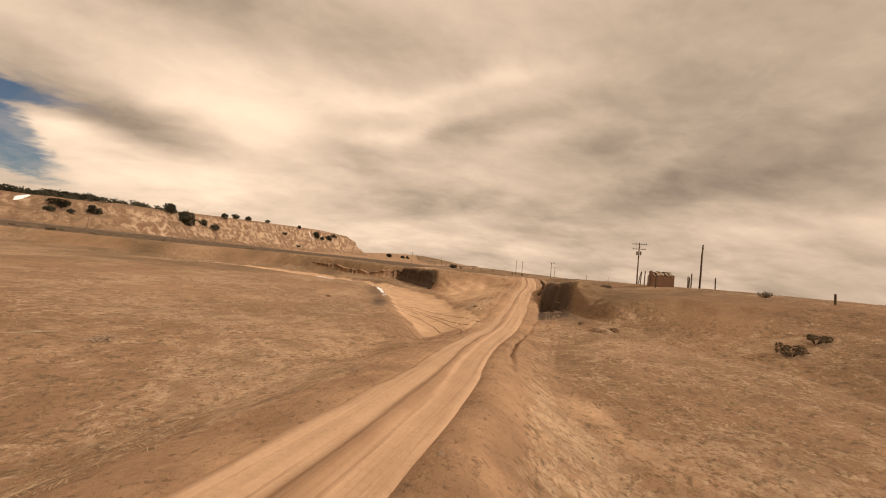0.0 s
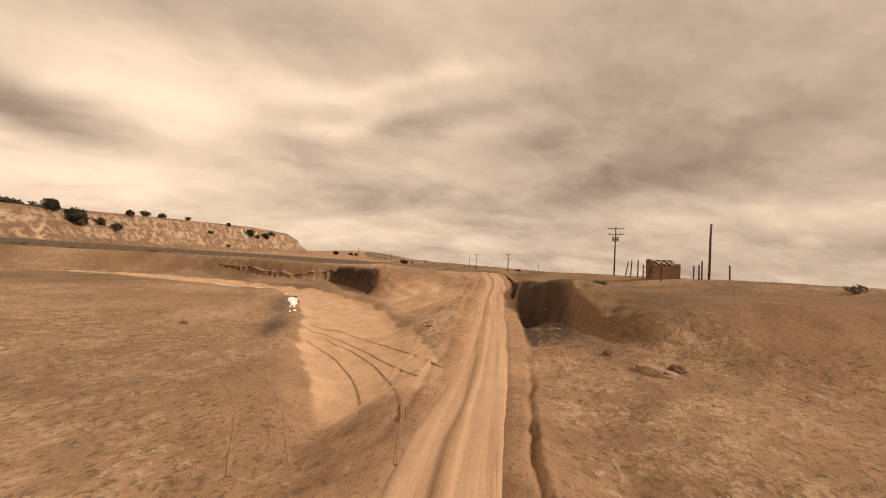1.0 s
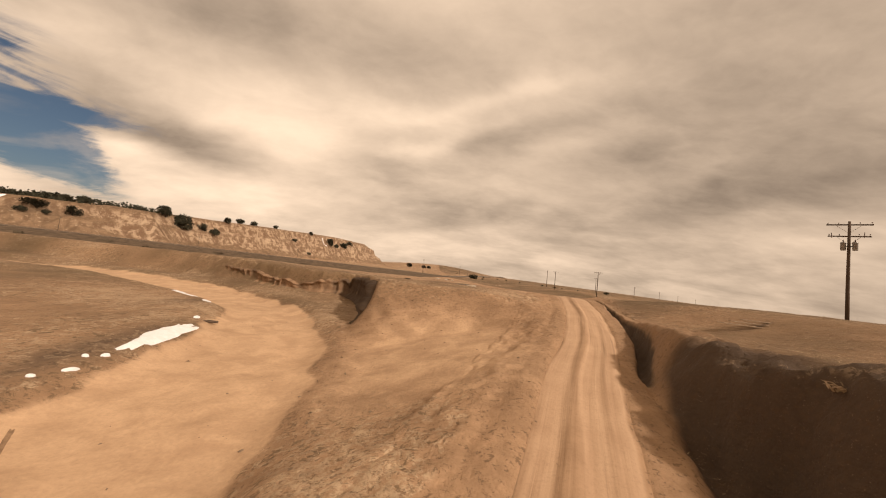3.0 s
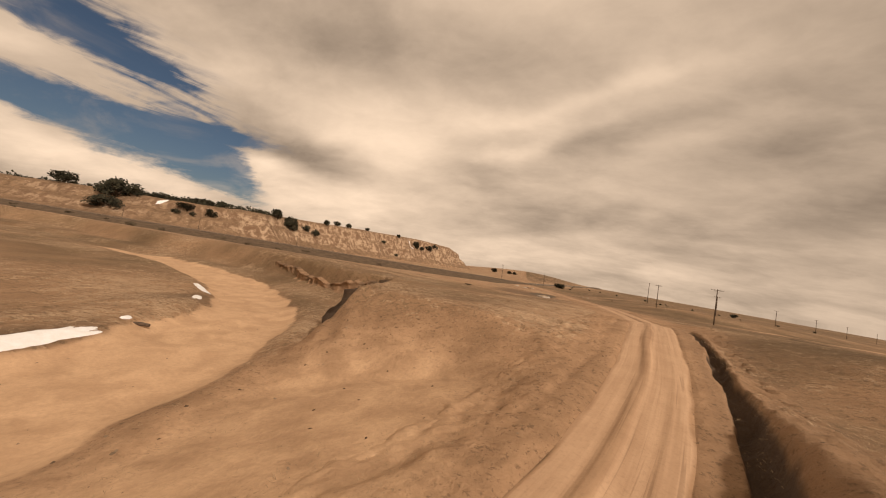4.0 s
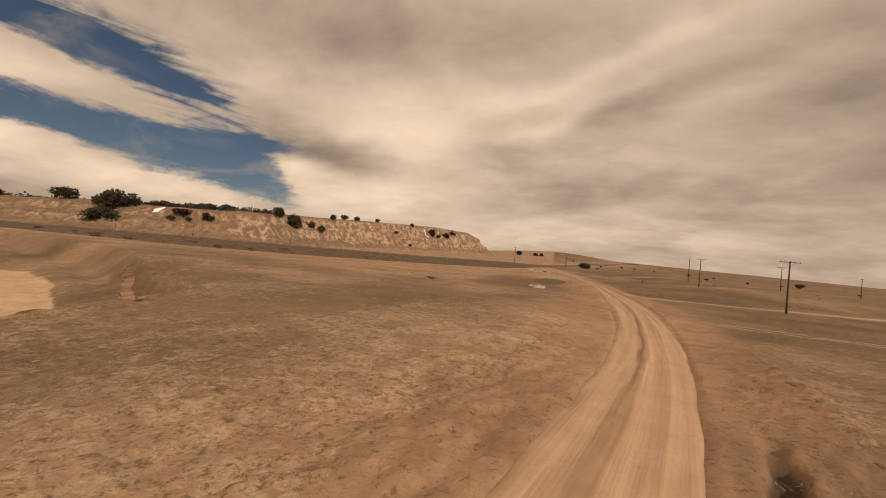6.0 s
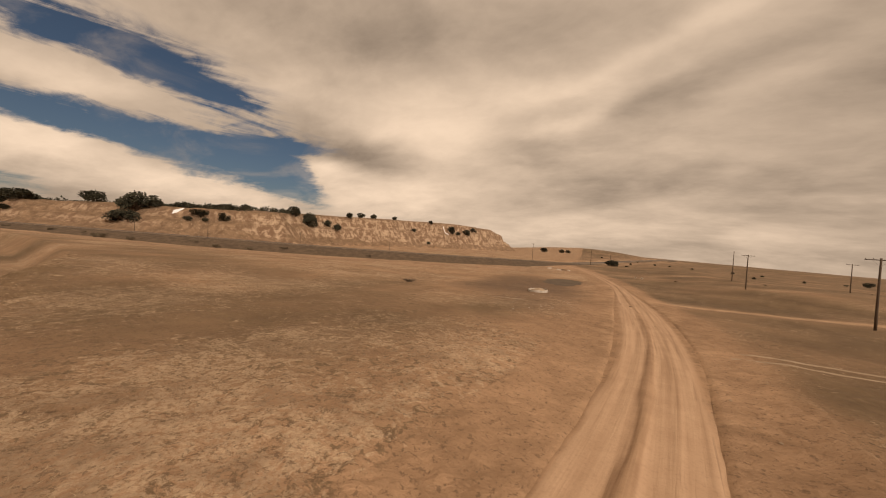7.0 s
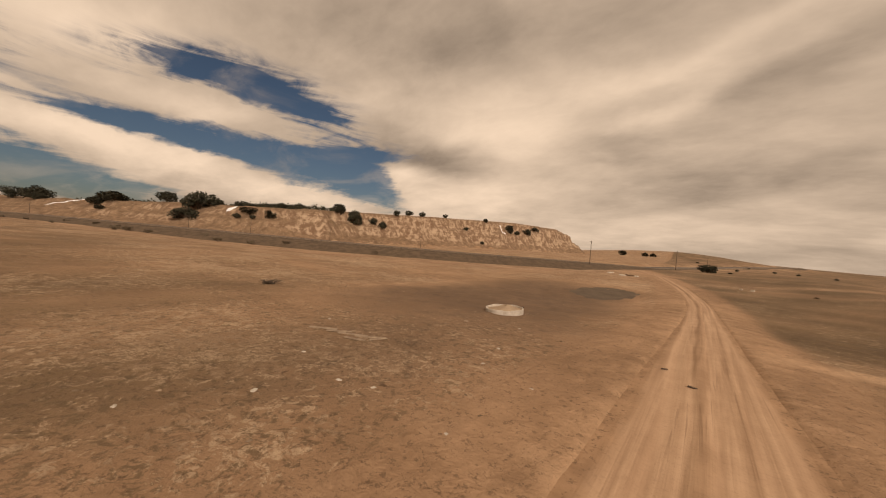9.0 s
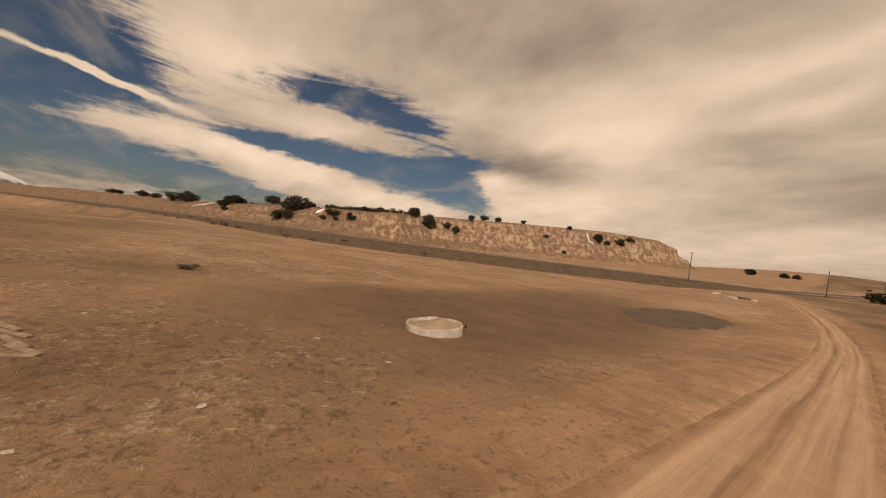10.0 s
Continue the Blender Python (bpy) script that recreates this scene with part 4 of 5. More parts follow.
def utility_pole(x, y, height, arms=(), cans=False, turn=0.0, lean=0.0, label="", group="utility poles"):
    t = thing("utility_pole", label or "weathered brown wooden utility pole standing in dry grass", "utility pole", stand(x, y, turn, lean, 0.2), group)
    g = Geo()
    hs = [0, height * 0.3, height * 0.65, height + 0.2]
    g.tube([(0.02 * math.sin(h * 2), 0, h) for h in hs], [0.15, 0.135, 0.115, 0.095], 12)
    part("shaft", g, MAT["pole"], t, smooth=True)
    for h, half in arms:
        a = Geo().box(shift(0, 0.15, height + 0.2 - h) @ pose(0, 0, 0, 0, 1.5, 0), half * 2, 0.10, 0.11, 0.02)
        arm = part("crossarm", a, MAT["pole"], t)
        for s in (-1, 1):
            part("brace", Geo().tube([(s * half * 0.55, 0.2, height + 0.2 - h), (0, 0.13, height - h - 0.55)], [0.014, 0.014], 6), MAT["metal"], arm)
        for s in (-0.93, -0.45, 0.45, 0.93):
            g = Geo().lathe(shift(s * half, 0.15, height + 0.33 - h), [(0.0, 0.0), (0.014, 0.0), (0.014, 0.05), (0.04, 0.06), (0.032, 0.10), (0.038, 0.12), (0.02, 0.15), (0.0, 0.16)], 10)
            part("insulator", g, MAT["glaze"], arm, smooth=True)
    if cans:
        for s in (-0.36, 0.36):
            z = height - 2.55
            can = part("transformer", Geo().lathe(shift(s, -0.1, z), [(0, 0), (0.16, 0), (0.18, 0.04), (0.18, 0.68), (0.19, 0.70), (0.19, 0.74), (0.09, 0.80), (0, 0.80)], 16), MAT["metal"], t, "grey metal can", True)
            part("bushing", Geo().lathe(shift(s, -0.1, z + 0.78), [(0.0, 0), (0.05, 0.0), (0.03, 0.06), (0.05, 0.10), (0.03, 0.16), (0.045, 0.2), (0, 0.24)], 8), MAT["glaze"], can)
            part("bracket", Geo().box(shift(s * 0.5, -0.02, z + 0.35), 0.3, 0.06, 0.08), MAT["metal"], can)
        for s in (-1.1, 0.9):
            part("cutout", Geo().tube([(s, 0.0, height - 0.85), (s * 0.97, -0.05, height - 1.35)], [0.03, 0.02], 6), MAT["glaze"], t)
    return t


utility_pole(57.8, 66.9, 9.2, ((0.35, 1.42), (1.45, 1.32)), True, -48, 0, "weathered wooden utility pole with double crossarm and two transformers")
utility_pole(74.4, 146.1, 9.0, ((0.3, 1.3),), False, -26, 0.6, "weathered wooden utility pole with one crossarm")
utility_pole(79.3, 197.1, 8.9, ((0.3, 1.3),), False, -20, 0, "weathered wooden utility pole with one crossarm")
utility_pole(88.1, 233.7, 10.4, (), False, 0, 0, "bare wooden pole without crossarm on the plain")
utility_pole(116.2, 230.8, 9.0, ((0.3, 1.3),), False, -28, 0, "weathered wooden utility pole with one crossarm")
utility_pole(13.4, 278.0, 11.0, ((0.3, 0.8),), False, 40, 0.8, "weathered wooden utility pole beside the dirt road")
utility_pole(44.0, 327.0, 10.0, (), False, 0, -0.6, "bare wooden pole without crossarm on the plain")
utility_pole(60.8, 416.0, 9.0, (), False, 0, 0.5, "bare wooden pole without crossarm on the plain")
for px, py in ((165, 272), (214, 316), (265, 362), (330, 420)):
    utility_pole(px, py, 9.0, ((0.3, 1.35),), False, 25, 0, "weathered wooden utility pole with one crossarm")
for px, py in ((-216, 201), (-186, 226), (-120, 240), (-330, 142), (-440, 78), (-70, 262)):
    utility_pole(px, py, 9.8, ((0.4, 0.9),), False, 60, 0, "thin wooden roadside pole below the mesa", "roadside poles")

# ---- the ruined shed and its fence ----


def ruined_shed():
    m = pose(45.0, 46.6, gz(45.8, 46.8) - 0.1, 0, 0, -28.3)
    t = thing("ruined_shed", "small ruined red mud-brick shed with broken board roof", "shed", m)
    L, W, H, T = 2.95, 2.33, 2.45, 0.28
    # walls: front along +x, gable along +y with a window hole
    rng = random.Random(4)

    def wall(name, x0, y0, x1, y1, h0, h1, holes=()):
        """A wall of brick courses between two corners, with a ragged top; holes are (from, to, sill, head) along it."""
        w = None
        length = math.hypot(x1 - x0, y1 - y0)
        ang = math.degrees(math.atan2(y1 - y0, x1 - x0))
        base = pose(x0, y0, 0, 0, 0, ang)
        body = Geo()
        cuts = sorted({0.0, length, *[v for h in holes for v in h[:2]]})
        for a, b in zip(cuts[:-1], cuts[1:]):
            hole = next((h for h in holes if h[0] <= a < h[1]), None)
            ha = h0 + (h1 - h0) * (a + b) / 2 / length
            if hole:
                body.box(base @ shift((a + b) / 2, T / 2, 0), b - a, T - 0.03, hole[2])
                body.box(base @ shift((a + b) / 2, T / 2, hole[3]), b - a, T - 0.03, max(ha - hole[3], 0.1))
            else:
                body.box(base @ shift((a + b) / 2, T / 2, 0), b - a, T - 0.03, ha)
        w = part("wall", body, MAT["adobe"], t)
        course, k = 0.0, 0
        while course < max(h0, h1) - 0.05:
            a = -0.18 * (k % 2)
            while a < length - 0.02:
                b = min(a + 0.36, length)
                s = max(a, 0.0)
                top = h0 + (h1 - h0) * (s + b) / 2 / length + rng.uniform(-0.22, 0.12)
                inhole = any(s < h[1] - 0.04 and b > h[0] + 0.04 and h[2] - 0.05 < course + 0.07 < h[3] for h in holes)
                if course + 0.14 < top and not inhole and b - s > 0.06:
                    bricks.append((w, base @ shift((s + b) / 2, T / 2, course + 0.005) @ pose(0, rng.uniform(-0.012, 0.012), 0, 0, 0, rng.uniform(-1, 1)), b - s))
                a = b if a >= 0 else b
            course += 0.155
            k += 1
        return w

    bricks = []
    wall("front", 0, 0, L, 0, 1.78, 1.85)
    wall("gable", 0, W, 0, W - 1.15, 2.62, 2.58)
    wall("gable", 0, W - 1.15, 0, 0, 2.45, 1.85, [(0.05, 0.52, 0.55, 1.5)])
    wall("back", L, W, 0, W, 2.35, 2.5)
    wall("end", L, 0, L, W, 1.85, 2.35)
    meshes = {}
    for w, mm, length in bricks:
        key = round(length, 1)
        if key not in meshes:
            g = Geo().box(Matrix(), key - 0.022, T + 0.012, 0.138, 0.012)
            ob = part("brick", g, MAT["brick"], w)
            meshes[key] = ob.data
        else:
            ob = new("brick", meshes[key])
            ob.parent = w
        ob.matrix_basis = mm
    # what is left of the roof: sloping boards, some gone
    for i in range(13):
        if i in (1, 7, 10):
            continue
        x = 0.42 + i * 0.205
        mm = shift(x, W / 2 - 0.1 + rng.uniform(-0.12, 0.12), 2.14 + 0.07 * rng.random()) @ pose(0, 0, 0, 15 + rng.uniform(-4, 6), rng.uniform(-9, 9), rng.uniform(-5, 5))
        part("roof_board", Geo().box(mm, 0.21, W + rng.uniform(-0.9, 0.35), 0.03), MAT["board"], t)
    for y in (0.3, W - 0.3):
        part("rafter", Geo().box(shift(L / 2, y, 1.98 + 0.26 * (y - W / 2)), L + 0.2, 0.09, 0.1), MAT["pole"], t)
    for x, w in ((1.2, 0.55), (1.95, 0.42), (2.55, 0.5)):
        part("beam", Geo().box(shift(x, W - 0.25, 2.42 + 0.05 * w) @ pose(0, 0, 0, 0, 4 * w, 8), w, 0.5, 0.14, 0.02), MAT["pole"], t)
    part("lintel", Geo().box(shift(0.14, W - 1.43, 1.5), 0.3, 0.66, 0.08), MAT["pole"], t)


ruined_shed()


def fence_post(x, y, h, lean=0.0, side=0.0, r=0.085):
    t = thing("fence_post", "dark weathered wooden fence post on the grassy rise", "fence post", stand(x, y, 0, lean, 0.15, side), "fence posts by the shed")
    g = Geo().tube([(0, 0, 0), (0.015, 0.01, h * 0.5), (0.0, 0.02, h + 0.1), (0.01, 0.02, h + 0.15)], [r, r * 0.95, r * 0.9, r * 0.55], 9)
    part("shaft", g, MAT["pole"], t)
    for z in (0.45, 0.95, 1.45):
        if z < h - 0.2:
            part("staple", Geo().tube([(-r, 0, z + 0.15), (-r - 0.03, 0, z + 0.17), (-r, 0, z + 0.19)], [0.008] * 3, 5), MAT["wire"], t)
    return t


POSTS = [(49.3, 55.3, 2.25, 0, 12), (47.9, 52.9, 2.35, 0, 4), (47.2, 51.0, 2.4, 0, 1), (46.9, 49.8, 1.8, 0, 0), (44.1, 44.6, 2.2, 0, 0), (48.4, 43.6, 1.7, 0, 0), (49.2, 43.9, 2.2, 0, 1), (52.3, 43.0, 1.8, 0, -1), (51.4, 46.6, 1.7, 0, 2), (44.0, 23.7, 0.95, 0, 0)]
for row in POSTS:
    fence_post(row[0], row[1], row[2], row[3], row[4])
tall = thing("tall_post", "tall bare weathered wooden post beside the ruined shed", "post", stand(51.4, 44.7, 0, 0, 0.2, 1.2))
part("shaft", Geo().tube([(0, 0, 0), (0.02, 0, 2.5), (0, 0.02, 5), (0.03, 0, 6.9)], [0.13, 0.125, 0.115, 0.10], 12), MAT["pole"], tall, smooth=True)
part("cap", Geo().lathe(shift(0.03, 0, 6.9), [(0.10, 0), (0.11, 0.02), (0.05, 0.06), (0, 0.06)], 10), MAT["metal"], tall)


def fence_wires():
    """Sagging wires between the posts north of the shed."""
    row = POSTS[:4]
    for a, b in zip(row[:-1], row[1:]):
        t = thing("fence_wire", "thin rusty sagging fence wires between wooden posts", "fence wire", Matrix(), "fence wires")
        for z in (0.5, 1.0, 1.5):
            pa, pb = Vector((a[0], a[1], gz(a[0], a[1]) + z)), Vector((b[0], b[1], gz(b[0], b[1]) + z))
            pts = [pa.lerp(pb, k / 8) - Vector((0, 0, 0.10 * math.sin(math.pi * k / 8))) for k in range(9)]
            part("strand", Geo().tube(pts, [0.008] * 9, 5, False), MAT["wire"], t)


fence_wires()
gate = thing("pipe_gate", "narrow pale pipe gate between post and shed", "gate", pose(46.75, 49.6, gz(46.7, 49.6), 0, 0, -50))
for z in (0.25, 0.85, 1.6):
    part("rail", Geo().tube([(0, 0, z), (0.85, 0, z)], [0.025, 0.025], 8), MAT["metal"], gate)
for x in (0.0, 0.85):
    part("stile", Geo().tube([(x, 0, 0.1), (x, 0, 1.75)], [0.03, 0.03], 8), MAT["metal"], gate)

# ---- junipers and shrubs ----


def leaf_ball(rng, n, centres, size):
    """Small leaf sprays strewn in and round the clump centres (x, y, z, radius)."""
    g = Geo()
    total = sum(c[3] ** 2 for c in centres)
    for cx, cy, cz, r in centres:
        for _ in range(int(n * r * r / total)):
            d = Vector((rng.gauss(0, 1), rng.gauss(0, 1), rng.gauss(0, 1))).normalized()
            p = Vector((cx, cy, cz)) + d * r * rng.uniform(0.55, 1.08) * (0.85 + 0.3 * noise.noise(d * 2.2 + Vector((cx, cy, cz))))
            p.z = max(p.z, 0.02)
            a = Vector((rng.gauss(0, 1), rng.gauss(0, 1), rng.gauss(0, 1))).normalized()
            b = a.orthogonal().normalized()
            s = size * rng.uniform(0.6, 1.4)
            g.add([p - a * s * 0.5, p + b * s * 0.42, p + a * s * 0.75, p - b * s * 0.42 + d * s * 0.2], [(0, 1, 2, 3)])
    return g


def juniper(kind, x, y, scale, seed, turn):
    rng = random.Random(seed)
    t = thing("juniper", "dark round juniper on the pale dry slope", "tree", pose(x, y, 0, 0, 0, turn), "junipers")
    trunk = Geo().tube([(0, 0, -0.1), (0.02, 0.02, 0.18), (0.05, 0.03, 0.42)], [0.075, 0.06, 0.035], 8)
    limbs, centres = Geo(), []
    for k in range(kind):
        a = 2 * math.pi * k / kind + rng.uniform(-0.4, 0.4)
        out, up = rng.uniform(0.18, 0.48), rng.uniform(0.22, 0.62)
        tip = (out * math.cos(a), out * math.sin(a), up)
        limbs.tube([(0.02, 0.01, 0.12), (tip[0] * 0.5, tip[1] * 0.5, up * 0.6), tip], [0.035, 0.024, 0.012], 5)
        centres.append((*tip, rng.uniform(0.2, 0.36)))
    centres.append((0.04, 0, 0.62, 0.30))
    part("trunk", trunk, MAT["bark"], t)
    part("limbs", limbs, MAT["bark"], t)
    part("crown", leaf_ball(rng, 1500, centres, 0.075), MAT["leaf"], t)
    t.scale = (scale, scale, scale)
    return t


def plant(ob, x, y, scale, turn, flat=1.0):
    m = pose(x, y, gz(x, y) - 0.04 * scale, 0, 0, turn)
    c = copy_thing(ob, m)
    c.scale = (scale, scale, scale * flat)
    return c


KINDS = [juniper(7, 0, 0, 1, 11, 0), juniper(9, 0, 0, 1, 12, 0), juniper(6, 0, 0, 1, 13, 0)]
# x, y, width in metres, height against width
TREES = [(-396, 149, 13, 0.6), (-338, 177, 16, 0.55), (-284, 207, 15, 0.7), (-252, 218, 24, 0.7), (-241, 206, 19, 0.6), (-211, 236, 12, 0.6), (-200, 245, 9, 0.9), (-204, 235, 4.5, 0.8), (-180, 305, 17, 0.9), (-175, 322, 9, 0.9),
         (-167, 326, 8, 1.0), (-170, 345, 8, 0.8), (-165, 357, 8, 0.8), (-158, 368, 7, 0.9), (-114, 473, 11, 1.2), (-104, 498, 13, 0.75), (-100, 510, 11, 0.7), (-122, 424, 5, 0.9), (-324, 184, 20, 0.5), (-312, 174, 7, 0.7), (-186, 296, 12, 0.9),
         (-348, 184, 14, 0.7), (-410, 150, 22, 0.7), (-432, 138, 18, 0.7), (-470, 122, 13, 0.6), (-510, 108, 16, 0.6), (-545, 85, 12, 0.6), (-565, 76, 14, 0.6), (-262, 232, 13, 0.6), (-128, 440, 6, 0.9), (-148, 392, 6, 0.8), (-108, 478, 7, 0.9),
         (57, 331, 8.5, 0.62), (66, 338, 6, 0.4), (72, 372, 5, 0.8), (92, 400, 5, 0.8), (104, 410, 5, 0.8), (118, 405, 5, 0.8), (140, 395, 6, 0.8), (170, 430, 6, 0.6), (118, 300, 4.5, 0.8), (150, 330, 5, 0.8), (188, 372, 6, 0.5), (215, 350, 6, 0.6),
         (-20, 640, 13, 0.7), (5, 650, 9, 0.8), (14, 655, 8, 0.9), (60, 560, 9, 0.5), (95, 520, 8, 0.6), (250, 470, 8, 0.6), (300, 440, 7, 0.6)]
rng_t = random.Random(21)
for i, (tx, ty, w, f) in enumerate(TREES):
    plant(KINDS[i % 3], tx, ty, w * (0.82 if tx < 58 else 0.33), rng_t.uniform(0, 360), f * 1.1)
for k in KINDS:
    k.scale = (3.0, 3.0, 2.4)
for k, (kx, ky) in zip(KINDS, ((-135, 412), (-208, 226), (210, 395))):
    k.matrix_basis = pose(kx, ky, gz(kx, ky) - 0.1, 0, 0, 30) @ Matrix.Diagonal((5, 5, 4, 1))


def scatter_woods():
    """Far dark woods along the top of the mesa."""
    rng = random.Random(31)
    g = Geo()
    rim = resample([(x, y, run) for x, y, run, _ in MESA[1:7]], 1.0)
    lean = np.gradient(rim[:, :2], axis=0)
    for _ in range(330):
        k = rng.randrange(len(rim))
        (x, y, run), (dx, dy) = rim[k], lean[k]
        back = run + rng.uniform(26, 80)
        x, y = x - dy * back, y + dx * back
        z, r = gz(x, y), rng.uniform(1.6, 3.4)
        sub = leaf_ball(rng, 44, [(x, y, z + r * 0.5, r), (x + r, y + r * 0.4, z + r * 0.3, r * 0.7)], r * 0.42)
        g.add(sub.v, sub.f)
    ob = part("far_woods", g, MAT["leaf"])
    tagged(ob, "distant dark juniper woods along the mesa top", "woods", kind="stuff")


scatter_woods()


def sagebrush(seed):
    rng = random.Random(seed)
    t = thing("sagebrush", "low grey-brown dry sagebrush clump beside the road", "shrub", Matrix(), "sagebrush")
    stems = Geo()
    centres = []
    for k in range(9):
        a, o = rng.uniform(0, 6.28), rng.uniform(0.15, 0.45)
        tip = (o * math.cos(a), o * math.sin(a), rng.uniform(0.25, 0.5))
        stems.tube([(0, 0, -0.05), (tip[0] * 0.6, tip[1] * 0.6, tip[2] * 0.5), tip], [0.02, 0.014, 0.006], 5)
        centres.append((*tip, rng.uniform(0.12, 0.22)))
    part("stems", stems, MAT["bark"], t)
    part("foliage", leaf_ball(rng, 420, centres, 0.07), MAT["sage"], t)
    return t


SAGE = [sagebrush(5), sagebrush(6)]
rng_s = random.Random(41)
spots = [(-194, 146), (-171, 153), (-156, 158), (-141, 157), (-120, 170), (-110, 175), (-93, 173), (-96, 181), (-76, 190), (-71, 193), (-215, 135), (-238, 128), (-180, 140), (-132, 152), (-60, 196), (-44, 205), (90, 215), (104, 190), (112, 205), (98, 250), (126, 240), (70, 225)]
for sx, sy in spots:
    plant(SAGE[rng_s.randrange(2)], sx, sy, rng_s.uniform(2.2, 4.6) * (0.22 if sx > 60 else 1.0), rng_s.uniform(0, 360), 0.8)
for sx, sy in ((32.6, 18.2), (34.9, 18.6), (37.6, 46.8), (43.5, 29.0)):
    plant(SAGE[rng_s.randrange(2)], sx, sy, rng_s.uniform(1.3, 1.7), rng_s.uniform(0, 360), 0.75)
for k, (kx, ky) in zip(SAGE, ((-128, 161), (-84, 180))):
    k.matrix_basis = pose(kx, ky, gz(kx, ky), 0, 0, 10) @ Matrix.Diagonal((3, 3, 2.4, 1))


def bare_brush(name, label, x, y, size, seed, mat, n=26, group=""):
    """A heap of bare crooked twigs."""
    rng = random.Random(seed)
    t = thing(name, label, "dead brush", stand(x, y, rng.uniform(0, 360), 0, 0.02), group)
    for half in (0, 1):
        g = Geo()
        for _ in range(n // 2):
            a, up = rng.uniform(0, 6.28), rng.uniform(0.05, 0.5)
            o = rng.uniform(0.3, 1.0) * size
            p0 = Vector((rng.uniform(-0.3, 0.3) * size, rng.uniform(-0.2, 0.2) * size, 0.02))
            p2 = p0 + Vector((o * math.cos(a), o * math.sin(a), up * size * 0.6))
            p1 = (p0 + p2) / 2 + Vector((rng.uniform(-0.1, 0.1), rng.uniform(-0.1, 0.1), 0.12)) * size
            g.tube([p0, p1, p2], [0.02 * size + 0.008, 0.014 * size + 0.005, 0.004], 5)
        part("branches", g, mat, t)
    return t


bare_brush("dead_brush", "pale dead branches lying on the dry bench", -8.0, 17.6, 1.1, 1, MAT["board"], 20)
bare_brush("dead_brush", "tangle of dry brown branches on the gully rim", 38.6, 47.4, 0.9, 2, MAT["bark"], 24)
bare_brush("dead_brush", "low heap of tangled dry wood on bare soil", 12.8, 138.1, 1.5, 3, MAT["bark"], 40)
for bx, by, bs in ((27.0, 41.5, 0.6), (25.9, 37.2, 0.7), (28.6, 43.4, 0.6), (29.4, 45.0, 0.7), (26.3, 39.2, 0.5), (24.9, 35.6, 0.5)):
    bare_brush("bare_shrub", "small bare pale shrub in the shaded gully", bx, by, bs, int(bx * 7), MAT["straw"], 14, "gully shrubs")
bare_brush("dead_shrub", "pale leafless shrub behind a dark juniper", 58, 341, 6.0, 8, MAT["board"], 30)

# a thin belt of junipers far back on the mesa
rng_b = random.Random(77)
for _ in range(26):
    bx, by = rng_b.uniform(-430, -230), rng_b.uniform(236, 300)
    plant(KINDS[rng_b.randrange(3)], bx, by, rng_b.uniform(5, 9.5), rng_b.uniform(0, 360), 0.75)

# ---- stones, timber and litter ----


def rock(x, y, sx, sy, sz, seed, mat, label, group=""):
    t = thing("rock", label, "rock", stand(x, y, seed * 37 % 360, 0, 0.03), group)
    part("stone", Geo().lump(Matrix(), sx, sy, sz, seed, 3, 0.42), mat, t, smooth=False)
    return t


rock(25.5, 28.0, 0.95, 0.5, 0.36, 3, MAT["stone"], "large pale sandstone boulder half sunk in grass")
rock(26.6, 27.8, 0.5, 0.4, 0.3, 5, MAT["clod"], "dark earth clod in dry grass")
rock(25.1, 31.1, 0.3, 0.25, 0.22, 7, MAT["clod"], "dark slumped earth block at the gully rim")
rock(-3.0, 45.7, 0.35, 0.3, 0.22, 9, MAT["clod"], "dark stone on the dry bench")
rock(16.3, 40.8, 0.35, 0.25, 0.22, 10, MAT["clod"], "dark stone on the causeway slope")
rng_r = random.Random(51)
for i in range(26):
    rx = rng_r.uniform(14, 24)
    ry = rng_r.uniform(50, 68)
    rock(rx, ry, *[rng_r.uniform(0.04, 0.10) for _ in range(2)], rng_r.uniform(0.03, 0.06), 60 + i, MAT["clod"], "dark clod on the bare slope above the wash", "slope clods")
for i, (rx, ry) in enumerate([(35.6, 125.4), (36.4, 123.9), (35.2, 120.8), (38.9, 127.3), (42.5, 126.2), (40.3, 132.3), (37.5, 138.0), (38.8, 126.9), (37.5, 126.4), (36.9, 128.8), (33.9, 127.2), (39.6, 135.3), (31.2, 134.2), (34.7, 139.9), (38.2, 141.7), (41.7, 139.8), (29.4, 131.8), (43.1, 131.0)]):
    rock(rx - 1.2, ry + 2.5, rng_r.uniform(0.1, 0.2), rng_r.uniform(0.06, 0.12), 0.06, 90 + i, MAT["concrete"] if i % 3 else MAT["clod"], "small pale stone chip on grey soil" if i % 3 else "small dark stone on grey soil", "stone chips")
log = thing("log", "short weathered log lying in the sandy wash", "log", stand(2.1, 65.2, 20, 0, -0.02))
part("trunk", Geo().tube([(-0.55, 0, 0.12), (0, 0.03, 0.14), (0.55, 0, 0.11)], [0.11, 0.13, 0.1], 10), MAT["pole"], log)


def plank(x, y, length, turn, mat, label, w=0.18, group="loose planks", lift=0.02, tip=1.0):
    t = thing("plank", label, "plank", stand(x, y, turn, 0, -lift, tip), group)
    part("board", Geo().box(Matrix(), length, w, 0.045, 0.0), mat, t)
    return t


